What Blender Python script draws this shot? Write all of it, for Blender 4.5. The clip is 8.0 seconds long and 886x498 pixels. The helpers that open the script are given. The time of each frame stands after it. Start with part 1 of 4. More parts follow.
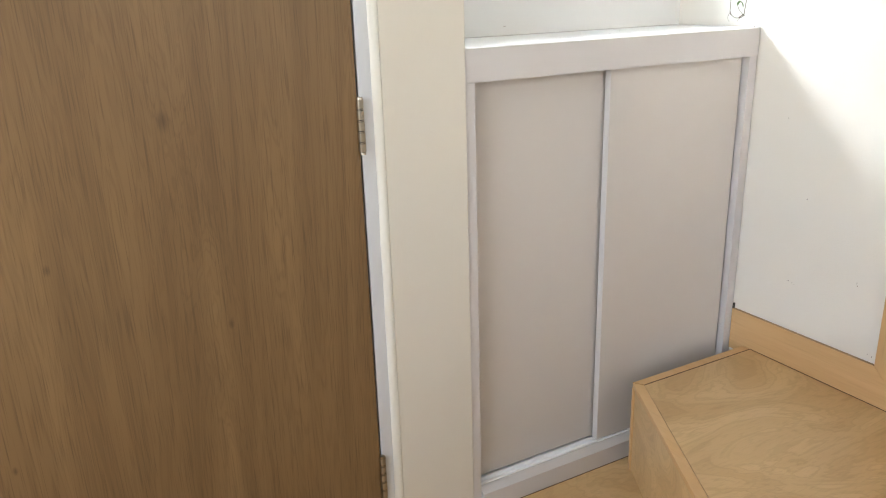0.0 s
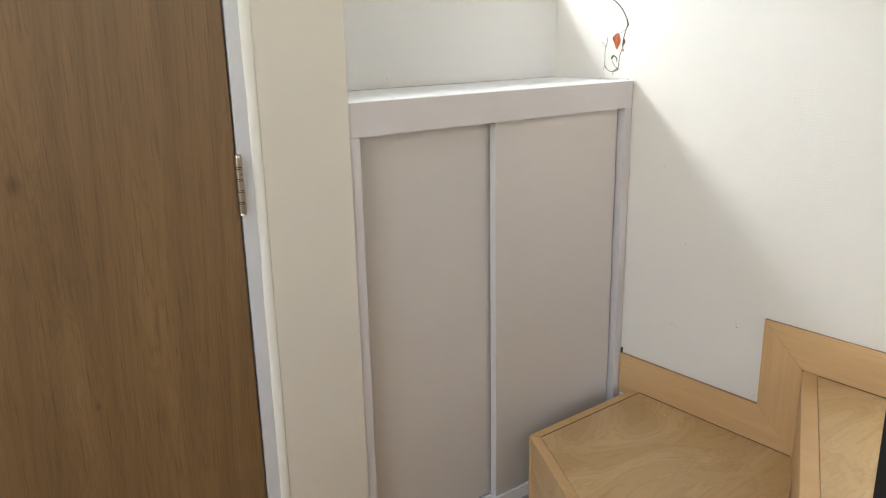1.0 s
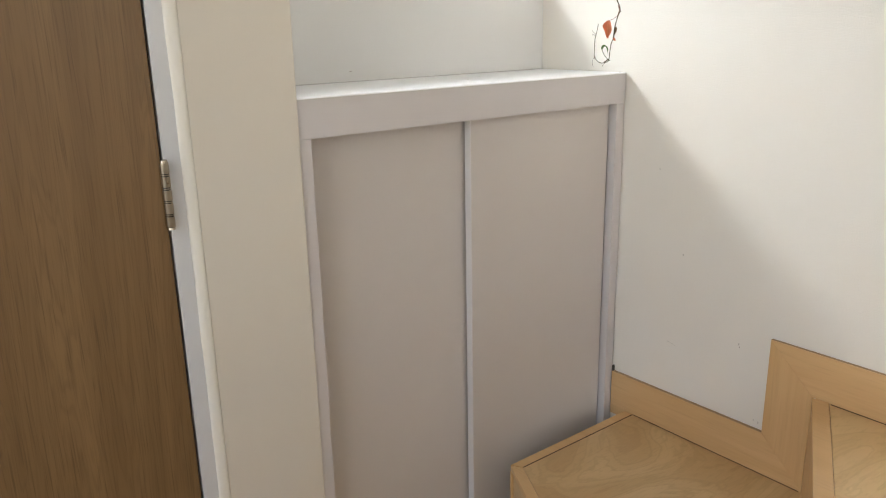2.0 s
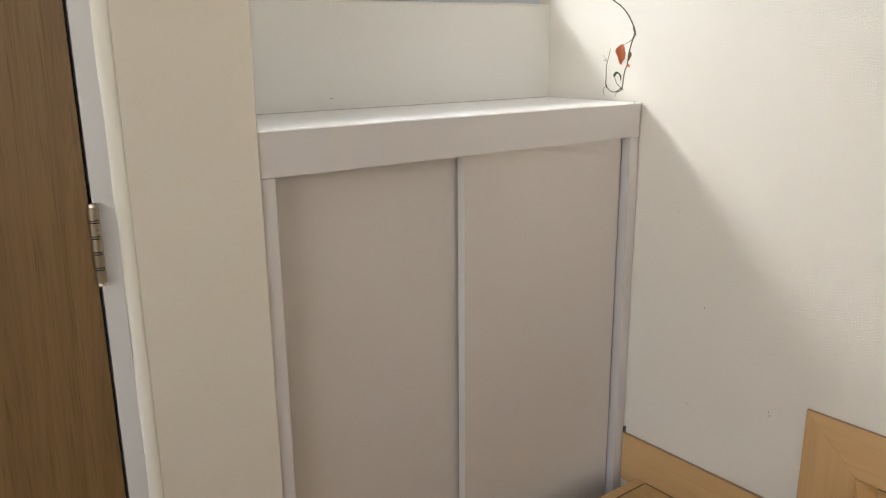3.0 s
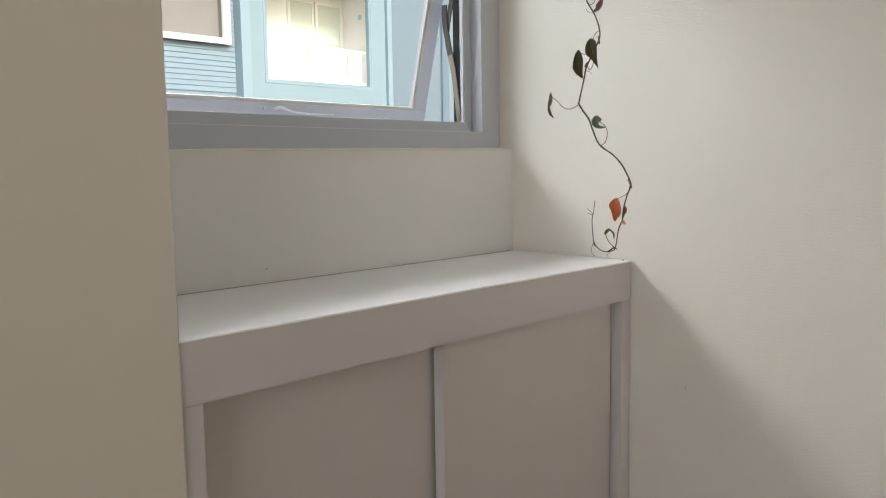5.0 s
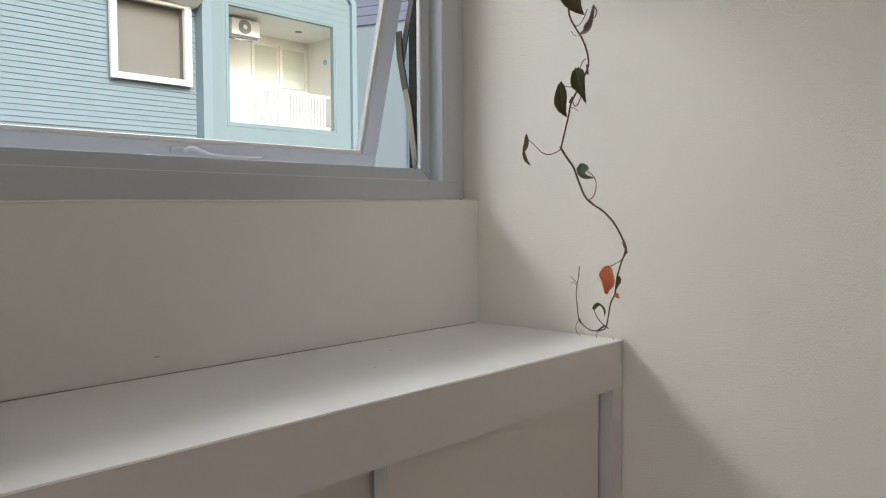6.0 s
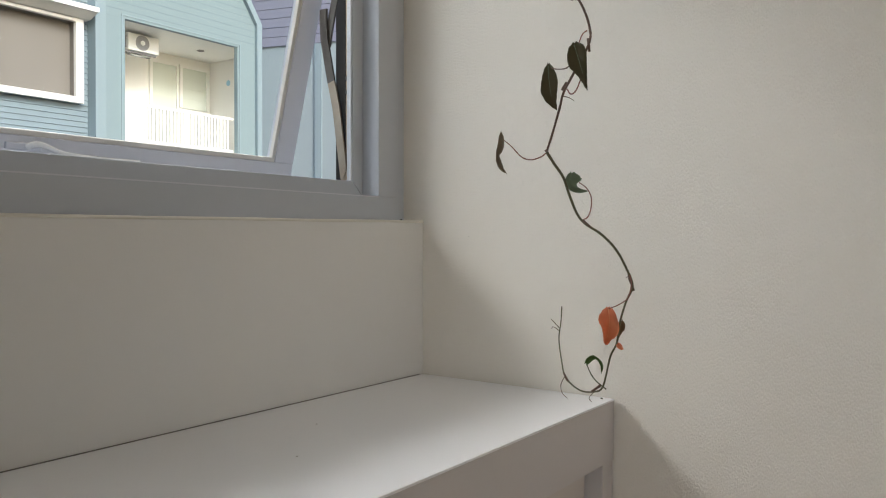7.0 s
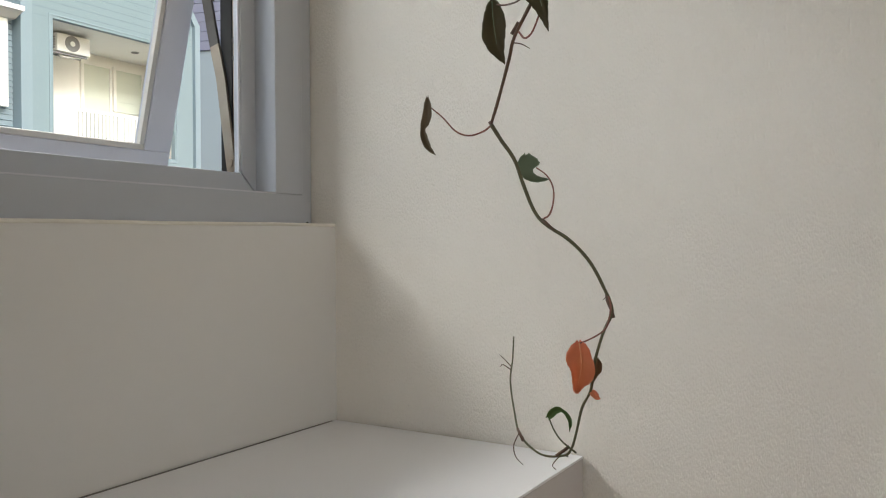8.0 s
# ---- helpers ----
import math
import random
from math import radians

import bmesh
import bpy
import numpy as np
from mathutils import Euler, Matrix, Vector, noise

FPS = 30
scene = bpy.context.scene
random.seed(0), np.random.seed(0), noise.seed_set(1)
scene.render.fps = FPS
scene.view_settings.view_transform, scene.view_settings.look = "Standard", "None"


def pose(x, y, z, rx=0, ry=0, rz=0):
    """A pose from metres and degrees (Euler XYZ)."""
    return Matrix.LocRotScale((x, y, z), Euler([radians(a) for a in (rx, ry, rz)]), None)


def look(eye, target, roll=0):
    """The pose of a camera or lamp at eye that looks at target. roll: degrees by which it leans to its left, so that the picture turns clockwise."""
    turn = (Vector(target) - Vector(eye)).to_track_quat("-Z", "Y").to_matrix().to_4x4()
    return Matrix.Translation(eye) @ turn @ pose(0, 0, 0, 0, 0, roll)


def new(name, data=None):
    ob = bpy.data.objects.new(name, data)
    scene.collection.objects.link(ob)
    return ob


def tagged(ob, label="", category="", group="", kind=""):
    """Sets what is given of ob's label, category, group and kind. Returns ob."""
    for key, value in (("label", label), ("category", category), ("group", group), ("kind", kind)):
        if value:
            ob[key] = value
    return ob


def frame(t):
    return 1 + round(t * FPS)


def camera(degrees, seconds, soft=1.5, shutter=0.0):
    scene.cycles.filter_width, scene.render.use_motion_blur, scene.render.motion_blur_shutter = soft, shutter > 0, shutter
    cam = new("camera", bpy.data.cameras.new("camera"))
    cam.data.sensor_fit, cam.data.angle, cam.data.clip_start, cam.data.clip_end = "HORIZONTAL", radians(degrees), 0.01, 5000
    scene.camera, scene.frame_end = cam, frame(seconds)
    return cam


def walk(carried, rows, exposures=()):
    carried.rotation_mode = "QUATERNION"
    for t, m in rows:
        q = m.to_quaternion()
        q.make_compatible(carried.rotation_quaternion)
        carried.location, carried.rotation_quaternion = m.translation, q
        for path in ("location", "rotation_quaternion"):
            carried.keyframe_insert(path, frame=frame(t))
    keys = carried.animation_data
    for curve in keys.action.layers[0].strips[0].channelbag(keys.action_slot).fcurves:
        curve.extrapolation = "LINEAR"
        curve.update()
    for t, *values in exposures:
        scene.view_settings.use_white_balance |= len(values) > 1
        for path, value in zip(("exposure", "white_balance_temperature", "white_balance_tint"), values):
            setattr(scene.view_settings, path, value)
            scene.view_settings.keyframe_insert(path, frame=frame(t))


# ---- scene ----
cam = camera(59.9, 8.0, soft=1.1)
PATH = [
    (0, (-0.007, -0.036, 1.126), (0.89, 1.634, 0.487), -1.8),
    (0.5, (-0.011, -0.003, 1.141), (1.074, 1.578, 0.572), -1.9),
    (1, (0.012, 0.022, 1.136), (1.185, 1.55, 0.599), -1.2),
    (1.5, (0.079, 0.064, 1.13), (1.253, 1.583, 0.568), -1.3),
    (3, (0.303, 0.25, 1.127), (1.465, 1.798, 0.623), -0.6),
    (3.5, (0.328, 0.299, 1.15), (1.508, 1.864, 0.752), -0.8),
    (4, (0.342, 0.388, 1.157), (1.586, 1.92, 0.831), -1.5),
    (4.5, (0.352, 0.477, 1.162), (1.677, 1.948, 0.879), -1.4),
    (5, (0.403, 0.539, 1.182), (1.801, 1.953, 0.969), -0.9),
    (6.5, (0.672, 0.793, 1.197), (2.193, 2.091, 1.153), 0.2),
    (7, (0.741, 0.888, 1.193), (2.366, 2.054, 1.165), 0.1),
    (7.5, (0.833, 0.945, 1.183), (2.511, 2.032, 1.165), -0.2),
    (8, (0.923, 0.984, 1.194), (2.624, 2.036, 1.182), -0.4),
]
walk(cam, [(t, look(eye, target, roll)) for t, eye, target, roll in PATH],
     exposures=[(0, 1.71, 5880, 5), (0.5, 1.47, 5900, 5), (1, 1.32, 5970, 5), (1.5, 1.23, 6030, 6), (3, 1.0, 6380, 7), (3.5, 0.82, 6400, 8), (4, 0.63, 6360, 8), (4.5, 0.45, 6310, 8), (5, 0.29, 6270, 8), (6.5, -0.08, 6310, 8), (7, -0.1, 6330, 8), (8, -0.09, 6370, 8)])

# ---- world, sun, added area lamps ----
world = bpy.data.worlds.new("sky_world")
scene.world = world
world.use_nodes = True
wn = world.node_tree.nodes
sky = wn.new("ShaderNodeTexSky")
sky.sky_type, sky.sun_disc = "NISHITA", False
SUN_AZ, SUN_EL = radians(195), radians(26)      # towards the sun, from +y, and above the horizon
sky.sun_elevation, sky.sun_rotation = SUN_EL, SUN_AZ
sky.air_density, sky.dust_density, sky.ozone_density = 0.7, 2.0, 0.6
world.node_tree.links.new(sky.outputs[0], wn["Background"].inputs[0])
wn["Background"].inputs[1].default_value = 0.25

sun_data = bpy.data.lights.new("sun", "SUN")
sun_data.energy, sun_data.angle, sun_data.color = 2.3, radians(12), (1.0, 0.98, 0.95)
sun = new("sun", sun_data)
to_sun = Vector((math.sin(SUN_AZ) * math.cos(SUN_EL), math.cos(SUN_AZ) * math.cos(SUN_EL), math.sin(SUN_EL)))
sun.matrix_world = look(to_sun * 20, (0, 0, 0))


def fill_lamp(name, eye, target, w, h, watts, colour):
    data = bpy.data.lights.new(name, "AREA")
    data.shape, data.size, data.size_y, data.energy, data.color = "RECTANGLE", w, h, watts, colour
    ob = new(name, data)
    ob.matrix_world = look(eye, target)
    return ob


# added lamp for the room's daylight, in an assumed west opening
fill_lamp("fill_lamp", (-1.34, 0.1, 1.5), (0, 0.1, 1.42), 1.7, 1.4, 10.0, (1.0, 0.94, 0.85))
# weak lamp added behind the stairs, with no known window there
fill_lamp("south_fill_lamp", (0.95, -1.74, 1.85), (0.95, 0, 1.45), 0.9, 1.0, 0.95, (1.0, 0.975, 0.94))
# lamp added outside under the eave to strengthen the sky's light
fill_lamp("eave_sky_fill", (1.2, 2.62, 2.20), (1.4, 1.2, 1.19), 3.0, 0.33, 29, (1.0, 0.985, 0.965))


# ---- materials ----
def material(name, colour, rough=0.6, metal=0.0, spots=0.0, spot_scale=6.0, bump=0.0, bump_scale=120.0, stretch=(1, 1, 1), colour2=None, coat=0.0, rvar=0.07):
    m = bpy.data.materials.new(name)
    m.use_nodes = True
    n, l = m.node_tree.nodes, m.node_tree.links
    b = n["Principled BSDF"]
    b.inputs["Roughness"].default_value, b.inputs["Metallic"].default_value = rough, metal
    b.inputs["Coat Weight"].default_value = coat
    tc = n.new("ShaderNodeTexCoord")
    big = n.new("ShaderNodeTexNoise")
    big.inputs["Scale"].default_value, big.inputs["Detail"].default_value = spot_scale, 5
    l.new(tc.outputs["Object"], big.inputs["Vector"])
    mix = n.new("ShaderNodeMix")
    mix.data_type = "RGBA"
    c2 = colour2 or [c * (1 - spots) for c in colour]
    mix.inputs[6].default_value, mix.inputs[7].default_value = (*colour, 1), (*c2, 1)
    l.new(big.outputs[0], mix.inputs[0])
    l.new(mix.outputs[2], b.inputs["Base Color"])
    rr = n.new("ShaderNodeMapRange")
    rr.inputs[3].default_value, rr.inputs[4].default_value = max(0.02, rough - rvar), min(1, rough + rvar)
    l.new(big.outputs[0], rr.inputs[0])
    l.new(rr.outputs[0], b.inputs["Roughness"])
    if bump:
        mp = n.new("ShaderNodeMapping")
        mp.inputs["Scale"].default_value = stretch
        l.new(tc.outputs["Object"], mp.inputs[0])
        fine = n.new("ShaderNodeTexNoise")
        fine.inputs["Scale"].default_value, fine.inputs["Detail"].default_value = bump_scale, 3
        l.new(mp.outputs[0], fine.inputs["Vector"])
        bp = n.new("ShaderNodeBump")
        bp.inputs["Strength"].default_value, bp.inputs["Distance"].default_value = bump, 0.002
        l.new(fine.outputs[0], bp.inputs["Height"])
        l.new(bp.outputs[0], b.inputs["Normal"])
    return m


def plain(name, colour, rough=0.5, metal=0.0):
    return material(name, colour, rough, metal, spots=0.06, spot_scale=9)


def wood(name, light, dark, grain=(18, 18, 0.9), scale=1.0, distort=1.5, rough=0.42, fine=(160, 160, 5), contrast=(0.3, 0.75), knots=False, pores=0.35, figure=0.0, rings=50.0):
    """Grain drawn out along the axis whose factor is small."""
    m = bpy.data.materials.new(name)
    m.use_nodes = True
    n, l = m.node_tree.nodes, m.node_tree.links
    b = n["Principled BSDF"]
    b.inputs["Roughness"].default_value = rough
    tc = n.new("ShaderNodeTexCoord")
    info = n.new("ShaderNodeObjectInfo")
    shift = n.new("ShaderNodeVectorMath")
    shift.operation = "ADD"
    far = n.new("ShaderNodeMath")
    far.operation, far.inputs[1].default_value = "MULTIPLY", 7.0
    l.new(info.outputs["Random"], far.inputs[0])
    l.new(tc.outputs["Object"], shift.inputs[0])
    l.new(far.outputs[0], shift.inputs[1])

    def noise_at(factors, sc, detail, dist):
        mp = n.new("ShaderNodeMapping")
        mp.inputs["Scale"].default_value = factors
        l.new(shift.outputs[0], mp.inputs[0])
        t = n.new("ShaderNodeTexNoise")
        t.inputs["Scale"].default_value, t.inputs["Detail"].default_value, t.inputs["Distortion"].default_value = sc, detail, dist
        l.new(mp.outputs[0], t.inputs["Vector"])
        return t.outputs[0]

    a = noise_at(grain, scale, 4, distort)
    c = noise_at(fine, scale, 2, 0.2)
    ramp = n.new("ShaderNodeMapRange")
    ramp.inputs[1].default_value, ramp.inputs[2].default_value = contrast
    l.new(a, ramp.inputs[0])
    mix = n.new("ShaderNodeMix")
    mix.data_type = "RGBA"
    mix.inputs[6].default_value, mix.inputs[7].default_value = (*light, 1), (*dark, 1)
    l.new(ramp.outputs[0], mix.inputs[0])
    pore = n.new("ShaderNodeMapRange")
    pore.inputs[1].default_value, pore.inputs[2].default_value, pore.inputs[3].default_value, pore.inputs[4].default_value = 0.52, 0.75, 0, pores
    l.new(c, pore.inputs[0])
    mix2 = n.new("ShaderNodeMix")
    mix2.data_type = "RGBA"
    mix2.inputs[7].default_value = (*[x * 0.6 for x in dark], 1)
    l.new(mix.outputs[2], mix2.inputs[6])
    l.new(pore.outputs[0], mix2.inputs[0])
    out = mix2.outputs[2]
    if figure:
        many = n.new("ShaderNodeMath")
        many.operation, many.inputs[1].default_value = "MULTIPLY", rings
        wave = n.new("ShaderNodeMath")
        wave.operation = "SINE"
        line = n.new("ShaderNodeMapRange")
        line.inputs[1].default_value, line.inputs[2].default_value, line.inputs[3].default_value, line.inputs[4].default_value = 0.1, 1.0, 0.0, figure
        l.new(a, many.inputs[0])
        l.new(many.outputs[0], wave.inputs[0])
        l.new(wave.outputs[0], line.inputs[0])
        ring = n.new("ShaderNodeMix")
        ring.data_type = "RGBA"
        ring.inputs[7].default_value = (*[x * 0.75 for x in dark], 1)
        l.new(out, ring.inputs[6])
        l.new(line.outputs[0], ring.inputs[0])
        out = ring.outputs[2]
    if knots:
        for kx, kz, size in ((0.181, 0.947, 0.013), (-0.017, 0.741, 0.007), (0.245, 0.590, 0.007), (-0.117, 0.423, 0.006)):
            flat = n.new("ShaderNodeMapping")
            flat.inputs["Location"].default_value, flat.inputs["Scale"].default_value = (-kx, 0, -kz * 0.55), (1, 0, 0.55)
            wob = n.new("ShaderNodeVectorMath")
            wob.operation = "LENGTH"
            kr = n.new("ShaderNodeMapRange")
            kr.interpolation_type = "SMOOTHSTEP"
            kr.inputs[1].default_value, kr.inputs[2].default_value, kr.inputs[3].default_value, kr.inputs[4].default_value = 0.0, size, 1.3, 0.0
            ragged = n.new("ShaderNodeMath")
            ragged.operation = "MULTIPLY"
            mix3 = n.new("ShaderNodeMix")
            mix3.data_type = "RGBA"
            mix3.inputs[7].default_value = (*[x * 0.4 for x in dark], 1)
            l.new(tc.outputs["Object"], flat.inputs[0])
            l.new(flat.outputs[0], wob.inputs[0])
            l.new(wob.outputs["Value"], kr.inputs[0])
            l.new(kr.outputs[0], ragged.inputs[0])
            l.new(c, ragged.inputs[1])
            l.new(out, mix3.inputs[6])
            l.new(ragged.outputs[0], mix3.inputs[0])
            out = mix3.outputs[2]
    l.new(out, b.inputs["Base Color"])
    bp = n.new("ShaderNodeBump")
    bp.inputs["Strength"].default_value, bp.inputs["Distance"].default_value = 0.12, 0.001
    l.new(c, bp.inputs["Height"])
    l.new(bp.outputs[0], b.inputs["Normal"])
    return m


def glass(name):
    m = bpy.data.materials.new(name)
    m.use_nodes = True
    b = m.node_tree.nodes["Principled BSDF"]
    b.inputs["Base Color"].default_value = (0.97, 1.0, 0.99, 1)
    b.inputs["Roughness"].default_value, b.inputs["Transmission Weight"].default_value, b.inputs["IOR"].default_value = 0.0, 1.0, 1.1
    return m


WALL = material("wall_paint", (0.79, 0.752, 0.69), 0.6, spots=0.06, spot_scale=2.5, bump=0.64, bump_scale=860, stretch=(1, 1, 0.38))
# smoother, darker copy of the wall paint, with the window wall's shade in it
WALL_SMOOTH_SHADED = material("smooth_shaded_wall_paint", (0.66, 0.655, 0.645), 0.6, spots=0.04, spot_scale=2.5, bump=0.1, bump_scale=60)
PIER = material("cream_wall_paint", (0.62, 0.58, 0.51), 0.6, spots=0.06, spot_scale=4, bump=0.12, bump_scale=40)
CAULK = material("cream_gloss_paint", (0.70, 0.68, 0.62), 0.4, spots=0.06, spot_scale=12, bump=0.2, bump_scale=25)
JAMB = material("pale_grey_door_paint", (0.57, 0.58, 0.60), 0.42, spots=0.05, spot_scale=8)
CEIL = material("ceiling_paint", (0.8, 0.79, 0.77), 0.8, spots=0.04)
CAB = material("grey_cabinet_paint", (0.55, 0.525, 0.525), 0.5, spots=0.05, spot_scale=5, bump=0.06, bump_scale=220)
EDGE_LIT = material("lit_door_edging", (0.60, 0.58, 0.575), 0.45, spots=0.04, spot_scale=6)
CAB_DOOR = material("taupe_cabinet_panel", (0.54, 0.505, 0.48), 0.55, spots=0.04, spot_scale=5, bump=0.05, bump_scale=260)
# same paint as CAB, lightened to carry the light on upward faces
CAB_LIT = material("lit_cabinet_paint", (0.90, 0.90, 0.92), 0.30, spots=0.03, spot_scale=3, rvar=0.02)
# near black, for painted shade in gaps and for real dirt specks
DARK = plain("dark_shade_and_dirt", (0.05, 0.045, 0.04), 0.8)
FRAME = material("grey_window_aluminium", (0.45, 0.48, 0.535), 0.42, spots=0.06, spot_scale=10)
SASH = material("white_window_aluminium", (0.60, 0.61, 0.67), 0.4, spots=0.05, spot_scale=10)
BEAD = plain("sash_bead_rubber", (0.62, 0.60, 0.56), 0.6)
STEEL = material("stay_steel", (0.10, 0.088, 0.075), 0.5, 0.3, spots=0.5, spot_scale=30)
# brighter, worn copy of the stay's steel, carrying the light it reflects
ARM_STEEL_LIT = material("worn_lit_stay_steel", (0.34, 0.29, 0.23), 0.4, 0.8, spots=0.55, spot_scale=45, colour2=(0.26, 0.20, 0.14), bump=0.1, bump_scale=200)
CHROME = material("brushed_nickel", (0.42, 0.365, 0.29), 0.3, 1.0, spots=0.3, spot_scale=60)
BLACK = plain("black_steel", (0.006, 0.006, 0.007), 0.7)
GASKET = plain("black_gasket", (0.006, 0.006, 0.006), 0.8)
HANDLE = material("handle_cast_metal", (0.9, 0.9, 0.9), 0.16, 0.0, spots=0.05)
GLASS = glass("window_glass")
DOOR_WOOD = wood("oak_door_laminate", (0.218, 0.131, 0.054), (0.126, 0.071, 0.027), grain=(10, 10, 0.6), distort=1.8, fine=(480, 480, 11), contrast=(0.24, 0.78), rough=0.5, knots=True, pores=0.6, figure=0.24, rings=130)
BEECH = wood("beech_edging", (0.63, 0.415, 0.205), (0.53, 0.325, 0.145), grain=(9, 1.2, 26), fine=(260, 14, 260), contrast=(0.3, 0.8), pores=0.15)
BEECH_UP = wood("beech_edging_upright", (0.63, 0.415, 0.205), (0.53, 0.325, 0.145), grain=(9, 26, 1.2), fine=(260, 260, 14), contrast=(0.3, 0.8), pores=0.15)
TREAD = wood("figured_ash_tread", (0.64, 0.455, 0.23), (0.49, 0.315, 0.145), grain=(2.4, 4.8, 4.8), distort=2.6, fine=(36, 190, 190), contrast=(0.32, 0.76), rough=0.36, pores=0.2, figure=0.24, rings=60)
STEM = material("brown_green_stem", (0.06, 0.046, 0.028), 0.5, colour2=(0.14, 0.06, 0.035), spot_scale=30)
STEM_GREEN = material("green_stem", (0.088, 0.105, 0.042), 0.5, colour2=(0.085, 0.055, 0.03), spot_scale=25)
PINK = material("pink_petiole", (0.26, 0.09, 0.06), 0.5, colour2=(0.14, 0.055, 0.035), spot_scale=40)
LEAF = material("dark_green_leaf", (0.062, 0.072, 0.032), 0.38, colour2=(0.12, 0.08, 0.034), spot_scale=22, bump=0.3, bump_scale=60)
LEAF_GREY = material("grey_green_leaf", (0.19, 0.235, 0.15), 0.5, colour2=(0.11, 0.15, 0.085), spot_scale=28, bump=0.3, bump_scale=60)
LEAF_DRY = material("dry_brown_leaf", (0.23, 0.15, 0.10), 0.6, colour2=(0.13, 0.12, 0.065), spot_scale=30, bump=0.3, bump_scale=60)
LEAF_RED = material("red_orange_leaf", (0.66, 0.15, 0.09), 0.42, colour2=(0.70, 0.32, 0.14), spot_scale=55, bump=0.3, bump_scale=60)
LEAF_OLIVE = material("olive_brown_leaf", (0.17, 0.115, 0.05), 0.55, colour2=(0.24, 0.12, 0.06), spot_scale=40)
RED_VEIN = plain("orange_leaf_vein", (0.72, 0.34, 0.16), 0.5)
LEAF_NEW = material("fresh_green_leaf", (0.09, 0.17, 0.03), 0.45, colour2=(0.055, 0.10, 0.025), spot_scale=40)
LEAF_MAUVE = material("mauve_leaf_underside", (0.28, 0.21, 0.20), 0.55, colour2=(0.2, 0.13, 0.11), spot_scale=30)
SIDING = material("blue_grey_siding", (0.245, 0.318, 0.365), 0.6, spots=0.12, spot_scale=0.8)
GROOVE = material("teal_groove", (0.205, 0.275, 0.30), 0.7, spots=0.08, spot_scale=0.9)
TEAL = material("pale_teal_render", (0.25, 0.33, 0.355), 0.7, spots=0.08, spot_scale=0.9)
TEAL_EDGE = material("pale_teal_trim", (0.275, 0.355, 0.395), 0.6, spots=0.06, spot_scale=1.5)
PALE_TEAL = material("light_teal_render", (0.34, 0.41, 0.44), 0.7, spots=0.08, spot_scale=0.9)
MAUVE = material("mauve_grey_siding", (0.27, 0.28, 0.36), 0.7, spots=0.1, spot_scale=1.0)
WHITE = material("white_exterior_paint", (0.92, 0.91, 0.87), 0.6, spots=0.05, spot_scale=1.5)
TAUPE = material("taupe_recess_render", (0.26, 0.24, 0.22), 0.8, spots=0.2, spot_scale=0.7)
BLIND = material("pale_curtain_glass", (0.70, 0.74, 0.66), 0.4, spots=0.1, spot_scale=2)
ORNAMENT = plain("pale_blue_ornament", (0.35, 0.6, 0.75), 0.6)
PLASTIC = plain("ac_white_plastic", (0.8, 0.8, 0.76), 0.5)
FAN = plain("ac_grey_grille", (0.25, 0.25, 0.25), 0.6)
GROUND = material("asphalt_ground", (0.06, 0.06, 0.062), 0.9, spots=0.3, spot_scale=0.6)
CONTACT_SHADE = plain("grey_contact_shade", (0.20, 0.19, 0.18), 0.8)
JOINT = plain("dark_joint_brown", (0.10, 0.06, 0.03), 0.8)
SHADOW_LINE = plain("brown_skirting_shadow", (0.33, 0.22, 0.12), 0.8)
SCUFF = plain("dark_scuff", (0.34, 0.30, 0.26), 0.8)


# ---- mesh tools ----
def add_box(bm, x0, x1, y0, y1, z0, z1):
    v = [bm.verts.new((x, y, z)) for z in (z0, z1) for y in (y0, y1) for x in (x0, x1)]
    for f in ((0, 2, 3, 1), (4, 5, 7, 6), (0, 1, 5, 4), (1, 3, 7, 5), (3, 2, 6, 7), (2, 0, 4, 6)):
        bm.faces.new([v[i] for i in f])
    return v


def box(x0, x1, y0, y1, z0, z1, bevel=0.0, segments=2):
    bm = bmesh.new()
    add_box(bm, x0, x1, y0, y1, z0, z1)
    if bevel:
        bmesh.ops.bevel(bm, geom=list(bm.edges), offset=bevel, segments=segments, profile=0.6, affect="EDGES")
    return bm


def boxes(*sizes):
    bm = bmesh.new()
    for s in sizes:
        add_box(bm, *s)
    return bm


def prism(outline, a0, a1, axis="z", bevel=0.0):
    """An outline in the two other axes, drawn out along the axis from a0 to a1."""
    def at(u, v, a):
        return {"z": (u, v, a), "x": (a, u, v), "y": (u, a, v)}[axis]
    bm = bmesh.new()
    low = [bm.verts.new(at(u, v, a0)) for u, v in outline]
    high = [bm.verts.new(at(u, v, a1)) for u, v in outline]
    n = len(outline)
    for i in range(n):
        bm.faces.new((low[i], low[(i + 1) % n], high[(i + 1) % n], high[i]))
    bm.faces.new(low[::-1])
    bm.faces.new(high)
    bmesh.ops.recalc_face_normals(bm, faces=list(bm.faces))
    if bevel:
        bmesh.ops.bevel(bm, geom=list(bm.edges), offset=bevel, segments=2, profile=0.6, affect="EDGES")
    return bm


def cylinder(p, q, r0, r1=None, sides=16):
    bm = bmesh.new()
    p, q = Vector(p), Vector(q)
    m = Matrix.Translation((p + q) / 2) @ (q - p).to_track_quat("Z", "Y").to_matrix().to_4x4()
    bmesh.ops.create_cone(bm, cap_ends=True, segments=sides, radius1=r0, radius2=r0 if r1 is None else r1, depth=(q - p).length, matrix=m)
    return bm


